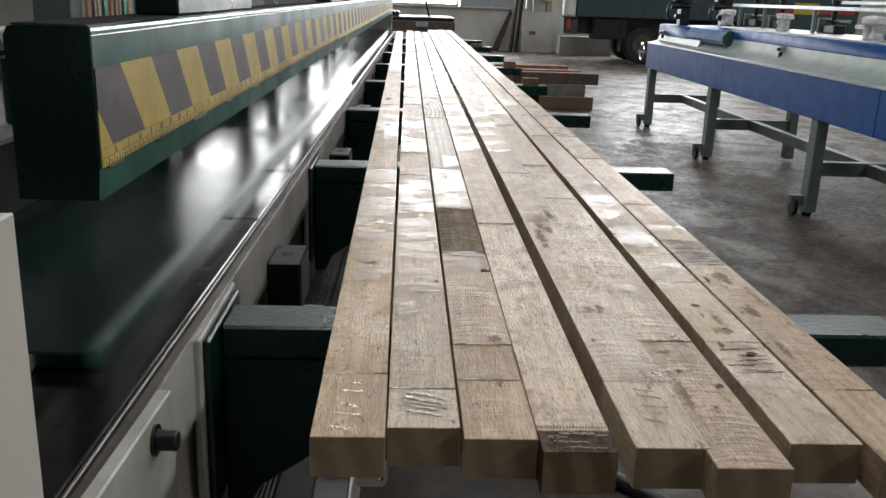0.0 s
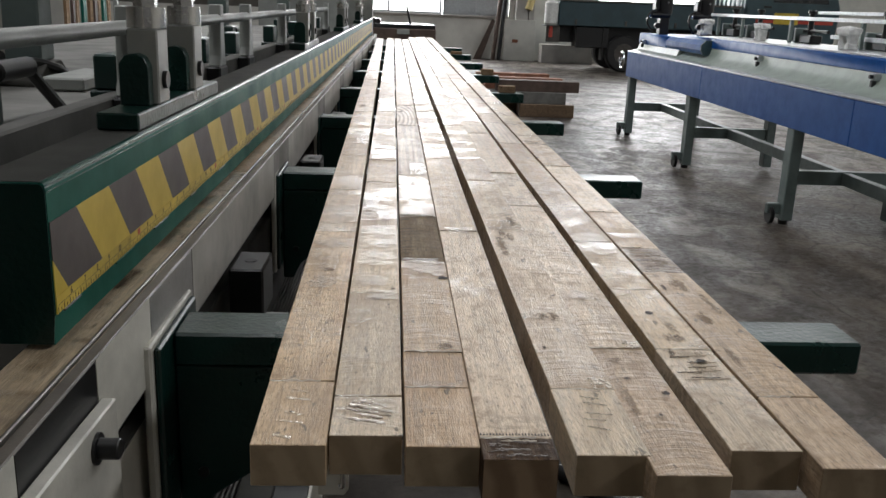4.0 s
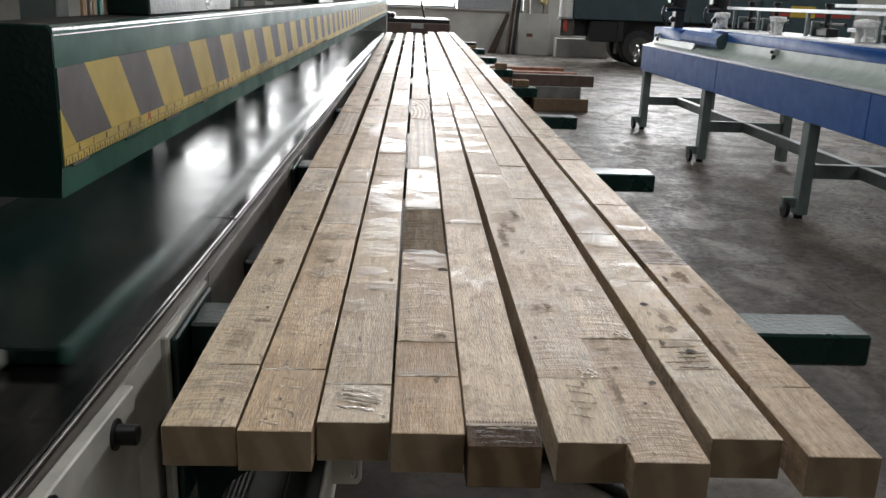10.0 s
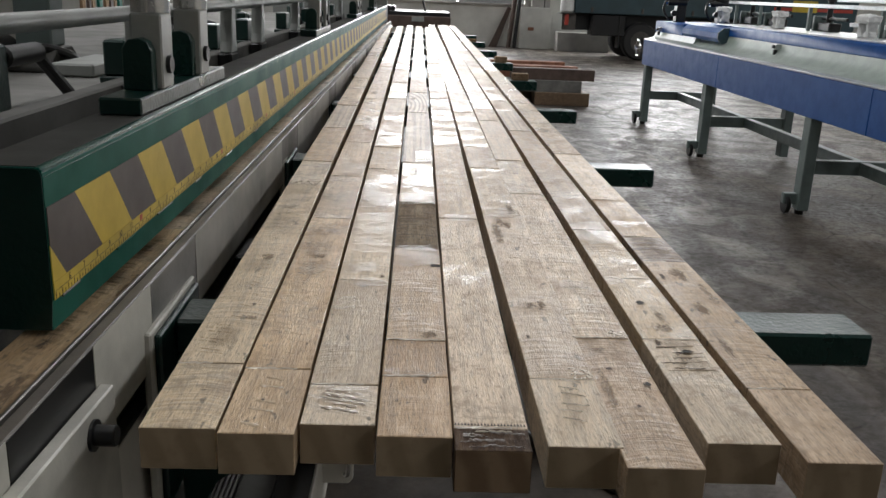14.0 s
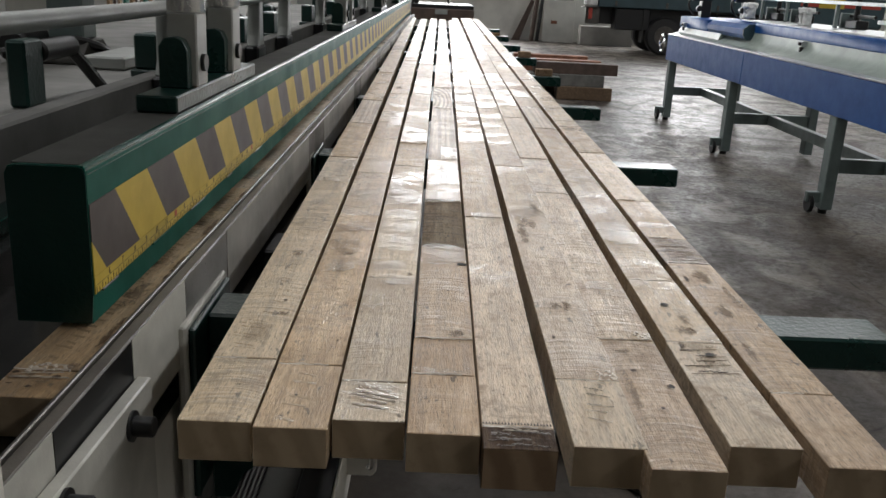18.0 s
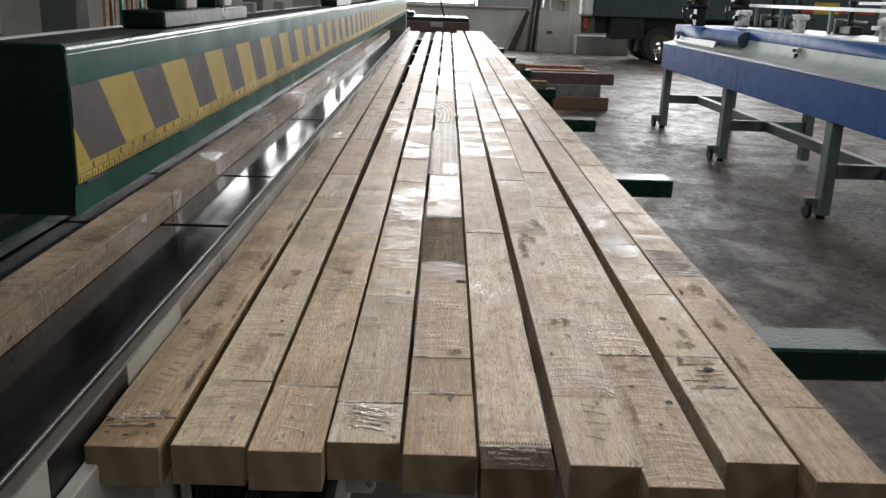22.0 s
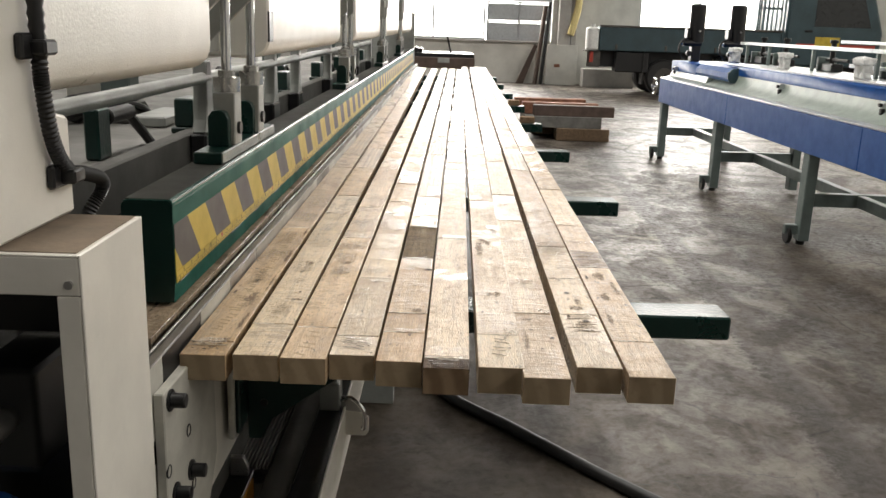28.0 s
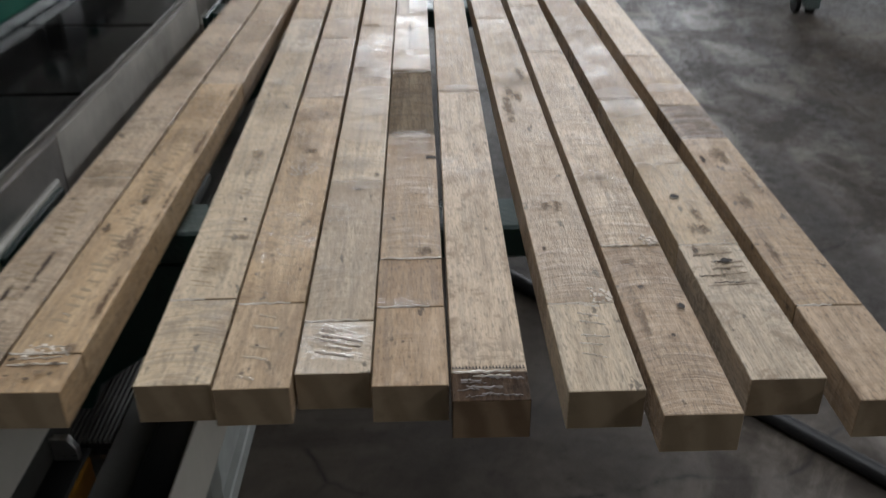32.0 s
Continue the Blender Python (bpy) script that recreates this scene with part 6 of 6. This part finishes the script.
def truck():
    tr = thing("parked_truck", "dark teal flatbed truck parked at the far end", "truck")
    y0, y1 = 18.9, 20.5
    fb = part("flatbed", box(3.75, 7.75, y0, y1, 0.96, 1.47, 0.015), TRUCK, tr, "dark teal flatbed side")
    for x in (4.1, 5.2, 6.3, 7.4):
        part("side_hinge", box(x, x + 0.05, y0 - 0.02, y0 - 0.001, 0.99, 1.1, 0.004), STEEL_DULL, fb)
    part("side_rail", box(3.73, 7.77, y0 - 0.015, y0 + 0.04, 1.4705, 1.51, 0.004), STEEL_DULL, tr)
    part("chassis", box(3.8, 9.8, y0 + 0.35, y1 - 0.3, 0.6, 0.9595, 0.01), BLACK, tr)
    part("tool_box", box(4.15, 4.9, y0 + 0.05, y0 + 0.5, 0.5, 0.95, 0.02), BLACK, tr)
    part("fuel_tank", cyl((6.4, y0 + 0.25, 0.68), (1, 0, 0), 0.22, 0.9, 18), BLACK, tr)
    for x in (5.25, 8.9):
        for y in ((y0 + 0.05, y1 - 0.35) if x > 6 else (y0 + 0.02, y1 - 0.32)):
            wh = part("wheel", cyl((x, y, 0.40), (0, 1, 0), 0.40, 0.27, 32, bevel=0.04), RUBBER, tr, "black tyre")
            part("rim", cyl((x, y - 0.004, 0.40), (0, 1, 0), 0.22, 0.02, 20), STEEL_DULL, wh)
            part("hub", cyl((x, y - 0.05, 0.40), (0, 1, 0), 0.08, 0.06, 14), BLACK, wh)
    part("mud_flap", box(4.75, 4.78, y0 + 0.02, y0 + 0.3, 0.25, 0.955), RUBBER, tr)
    jug = part("plastic_jug", cyl((3.6, y0 + 0.1, 0.96), (0, 0, 1), 0.15, 0.5, 16, bevel=0.04), CLOTH, tr, "translucent white plastic drum on the tail")
    part("jug_neck", cyl((3.6, y0 + 0.1, 1.4605), (0, 0, 1), 0.05, 0.06, 12), CLOTH, jug)
    part("jug_shelf", box(3.44, 3.749, y0 - 0.05, y0 + 0.3, 0.935, 0.959, 0.004), STEEL_DULL, tr)
    part("tail_lamp", box(3.55, 3.63, y0 - 0.02, y0 + 0.05, 0.7, 0.934, 0.01), RED, tr, "faded red tail lamp")
    part("tail_bar", box(3.5, 3.799, y0 + 0.051, y0 + 0.1, 0.6, 0.934, 0.01), STEEL_DULL, tr)
    part("headboard", box(7.76, 7.8, y0, y1, 1.0, 1.5), TRUCK, tr)
    for k in range(7):
        part("headboard_bar", cyl((7.78, y0 + 0.03 + 0.25 * k, 1.5), (0, 0, 1), 0.02, 0.95, 8), TRUCK, tr)
    for k in range(6):
        x = 7.18 + 0.1 * k
        part("headboard_bar", box(x, x + 0.035, y0, y0 + 0.03, 1.501, 2.5), TRUCK, tr)
    part("headboard_bar", box(7.18, 7.72, y0 - 0.004, y0 - 0.001, 1.95, 2.0), TRUCK, tr)
    cab = part("cab", prism([(7.84, 0.75), (9.95, 0.75), (10.0, 1.5), (9.65, 2.55), (9.45, 2.65), (7.84, 2.65)], "y", y0, y1, bevel=0.05), TRUCK, tr, "dark teal cab")
    part("side_window", prism([(8.45, 1.62), (9.7, 1.62), (9.42, 2.45), (8.45, 2.45)], "y", y0 - 0.012, y0 - 0.001), GLASS_DARK, cab, "dark cab window")
    part("red_band", box(8.10, 9.85, y0 - 0.008, y0 - 0.001, 1.18, 1.25), RED, cab, "faded red band")
    part("emblem", box(8.50, 9.05, y0 - 0.012, y0 - 0.0085, 1.16, 1.4, 0.004), YELLOW, cab, "yellow and red emblem plate")
    part("red_band", box(8.15, 9.50, y0 - 0.008, y0 - 0.001, 2.5, 2.56), RED, cab)
    part("door_handle", box(8.25, 8.42, y0 - 0.03, y0 - 0.001, 1.5, 1.54, 0.005), BLACK, cab)


truck()
# floor hose and cracks
solid("floor_hose", tube([(1.45, 0.75, 0.021), (1.2, 1.05, 0.021), (0.98, 1.32, 0.021), (0.8, 1.52, 0.021), (0.66, 1.69, 0.021), (0.5, 1.89, 0.021), (0.294, 2.133, 0.021), (0.1, 2.5, 0.021), (-0.05, 3.0, 0.021)], 0.021, 12, steps=8), RUBBER, "black rubber hose lying on the concrete floor", "hose")


def crack(points, seed):
    r = random.Random(seed)
    b = bmesh.new()
    line = []
    for (x0, y0), (x1, y1) in zip(points, points[1:]):
        for k in range(10):
            line.append((x0 + (x1 - x0) * k / 10 + r.uniform(-0.012, 0.012), y0 + (y1 - y0) * k / 10 + r.uniform(-0.012, 0.012)))
    rows = []
    for x, y in line:
        w = r.uniform(0.0006, 0.0022)
        rows.append((b.verts.new((x - w, y - w, 0.0012)), b.verts.new((x + w, y + w, 0.0012))))
    for a, c in zip(rows, rows[1:]):
        b.faces.new((a[0], a[1], c[1], c[0]))
    bmesh.ops.recalc_face_normals(b, faces=b.faces)
    if b.faces[0].normal.z < 0:
        bmesh.ops.reverse_faces(b, faces=b.faces)
    return solid("floor_crack", b, BLACK, "thin dark crack in the concrete floor", "crack", kind="structure")


crack([(0.867, 1.533), (1.126, 1.62), (1.404, 1.616), (1.52, 1.72), (1.636, 1.806), (1.837, 1.861), (2.2, 1.95)], 3)
crack([(1.0, 1.55), (1.05, 1.35), (1.2, 1.2)], 5)


# ---------------------------------------------------------------- movement
def motions():
    up, down = 0.117, 0.0

    def lift(z, y=0.016):
        return true_size(MACHINE @ pose(0, y, z))

    walk(ram, [(0.0, lift(up)), (2.45, lift(up)), (2.6, lift(0.1)), (2.75, lift(0.045)), (2.95, lift(0.01)), (3.1, lift(down)), (8.2, lift(down)), (8.4, lift(0.015)), (8.6, lift(0.06)), (8.8, lift(0.1)), (9.1, lift(up)),
               (12.45, lift(up)), (12.65, lift(0.1)), (12.85, lift(0.05)), (13.1, lift(0.015)), (13.4, lift(down)), (18.2, lift(down)), (18.5, lift(0.02)), (18.75, lift(0.07)), (19.2, lift(up)),
               (22.5, lift(up)), (22.8, lift(0.09)), (23.05, lift(0.05)), (23.3, lift(0.01)), (23.5, lift(down)), (28.45, lift(down)), (28.7, lift(0.015)), (28.95, lift(0.05)), (29.2, lift(0.09)), (29.6, lift(up)), (32.0, lift(up))])

    low, high = lift(0.0, 0.0), lift(0.040, 0.0)
    walk(fence, [(0.0, low), (0.65, low), (0.95, high), (8.25, high), (8.55, low), (10.55, low), (10.9, high), (18.2, high), (18.5, low), (20.95, low), (21.35, high), (28.45, high), (28.75, low), (30.85, low), (31.2, high), (32.0, high)])

    def push(x):
        return true_size(MACHINE @ pose(x, 0, 0))

    back = -0.385
    walk(pusher, [(0.0, push(-0.155)), (0.1, push(-0.25)), (0.25, push(-0.36)), (0.4, push(back)), (9.5, push(back)), (9.6, push(-0.22)), (9.68, push(-0.165)), (9.85, push(-0.085)), (9.95, push(-0.1)), (10.1, push(-0.25)), (10.3, push(back)),
                  (19.6, push(back)), (19.72, push(-0.24)), (19.8, push(-0.169)), (19.92, push(-0.13)), (20.03, push(-0.09)), (20.13, push(-0.11)), (20.25, push(-0.22)), (20.4, push(-0.3)), (20.6, push(back)),
                  (29.65, push(back)), (29.77, push(-0.24)), (29.85, push(-0.169)), (30.0, push(-0.142)), (30.24, push(-0.044)), (30.36, push(-0.14)), (30.5, push(-0.3)), (30.7, push(back)), (32.0, push(back))])

    def lay(key, x, slope, y=None, z=ARM_TOP):
        return true_size(pose(x, NEAR_Y[key] if y is None else y, z, 0, 0, -math.degrees(slope)))

    A = dict(b1=0.053, b2=0.108, b3=0.164, b4=0.218, b5=0.286, b6=0.336, b7=0.402, b8=0.459)
    B = dict(n1=-0.0225, b1=0.0335, b2=0.0895, b3=0.1455, b4=0.200, b5=0.266, b6=0.3155, b7=0.382, b8=0.444)
    C = dict(n2=-0.0845, n1=-0.0235, b1=0.0335, b2=0.0895, b3=0.1465, b4=0.202, b5=0.267, b6=0.317, b7=0.383, b8=0.4395)
    D = dict(n3=-0.0395, n2=0.0175, n1=0.120, b1=0.176, b2=0.2315, b3=0.287, b4=0.3425, b5=0.423, b6=0.482, b7=0.552, b8=0.618)
    SA = dict(b1=-0.0045, b2=0.0, b3=0.001, b4=0.0022, b5=0.001, b6=0.0025, b7=-0.001, b8=0.0)
    SB = dict(n1=0.0, b1=0.0055, b2=0.009, b3=0.0118, b4=0.0150, b5=0.0105, b6=0.0145, b7=0.011, b8=0.0115)
    SC = dict(n2=0.0105, n1=0.0095, b1=0.0162, b2=0.0205, b3=0.0225, b4=0.0245, b5=0.0215, b6=0.025, b7=0.0228, b8=0.0225)
    SD = dict(n3=0.0185, n2=0.019, n1=-0.0105, b1=-0.006, b2=-0.001, b3=-0.001, b4=0.0085, b5=-0.0035, b6=0.002, b7=-0.001, b8=0.0065)
    for k in ("b1", "b2", "b3", "b4", "b5", "b6", "b7", "b8"):
        a, bb, c, d = lay(k, A[k], SA[k]), lay(k, B[k], SB[k]), lay(k, C[k], SC[k]), lay(k, D[k], SD[k])
        walk(planks[k], [(0.0, a), (9.72, a), (9.95, bb), (19.93, bb), (20.1, c), (30.0, c), (30.28, d), (32.0, d)])
    lane = -0.2935
    z = BED_TOP + 0.0005
    enter = [("n1", 0.85, 1.35, 1.72, 2.0, 9.55, 9.9), ("n2", 11.0, 11.45, 12.1, 12.4, 19.8, 20.03), ("n3", 21.1, 21.55, 22.15, 22.5, 29.85, 30.28)]
    away = true_size(MACHINE @ pose(0, -0.206, 0))
    out = [(0.0, away)]
    for key, t0, t1, t2, t3, t4, t5 in enter:
        near = true_size(MACHINE @ pose(0, NEAR_Y[key] - 0.004, 0))
        out += [(t3 + 1.68, away), (t3 + 2.2, near), (t3 + 5.25, near), (t3 + 5.6, away)]
    walk(end_pusher, out + [(32.0, out[0][1])])
    rest = {"n1": (B, SB), "n2": (C, SC), "n3": (D, SD)}
    for key, t0, t1, t2, t3, t4, t5 in enter:
        s = 0.0131
        clamp = {"n1": -0.155, "n2": -0.158, "n3": -0.173}[key]
        x, sl = rest[key]
        wait = lay(key, {"n1": -0.2935, "n2": -0.35, "n3": -0.4065}[key], 0.0, -7.65, z + 0.0003)
        rows = [(0.0, wait), (t0, wait), (t1, lay(key, lane, s, -0.25, z)), (t2, lay(key, lane, s, -0.22, z)), (t3, lay(key, clamp, s, -0.2, z)),
                (t3 + 1.7, lay(key, clamp, s, -0.2, z)), (t3 + 2.2, lay(key, clamp, s, NEAR_Y[key], z)), (t4, lay(key, clamp, s, NEAR_Y[key], z)), (t5, lay(key, x[key], sl[key]))]
        if key == "n1":
            rows += [(19.93, rows[-1][1]), (20.1, lay(key, C[key], SC[key])), (30.0, lay(key, C[key], SC[key])), (30.28, lay(key, D[key], SD[key]))]
        if key == "n2":
            rows += [(30.0, rows[-1][1]), (30.28, lay(key, D[key], SD[key]))]
        if key == "n3":
            rows.insert(-1, (30.0, lay(key, -0.134, 0.0105)))
        rows.append((32.0, rows[-1][1]))
        walk(planks[key], rows)


motions()
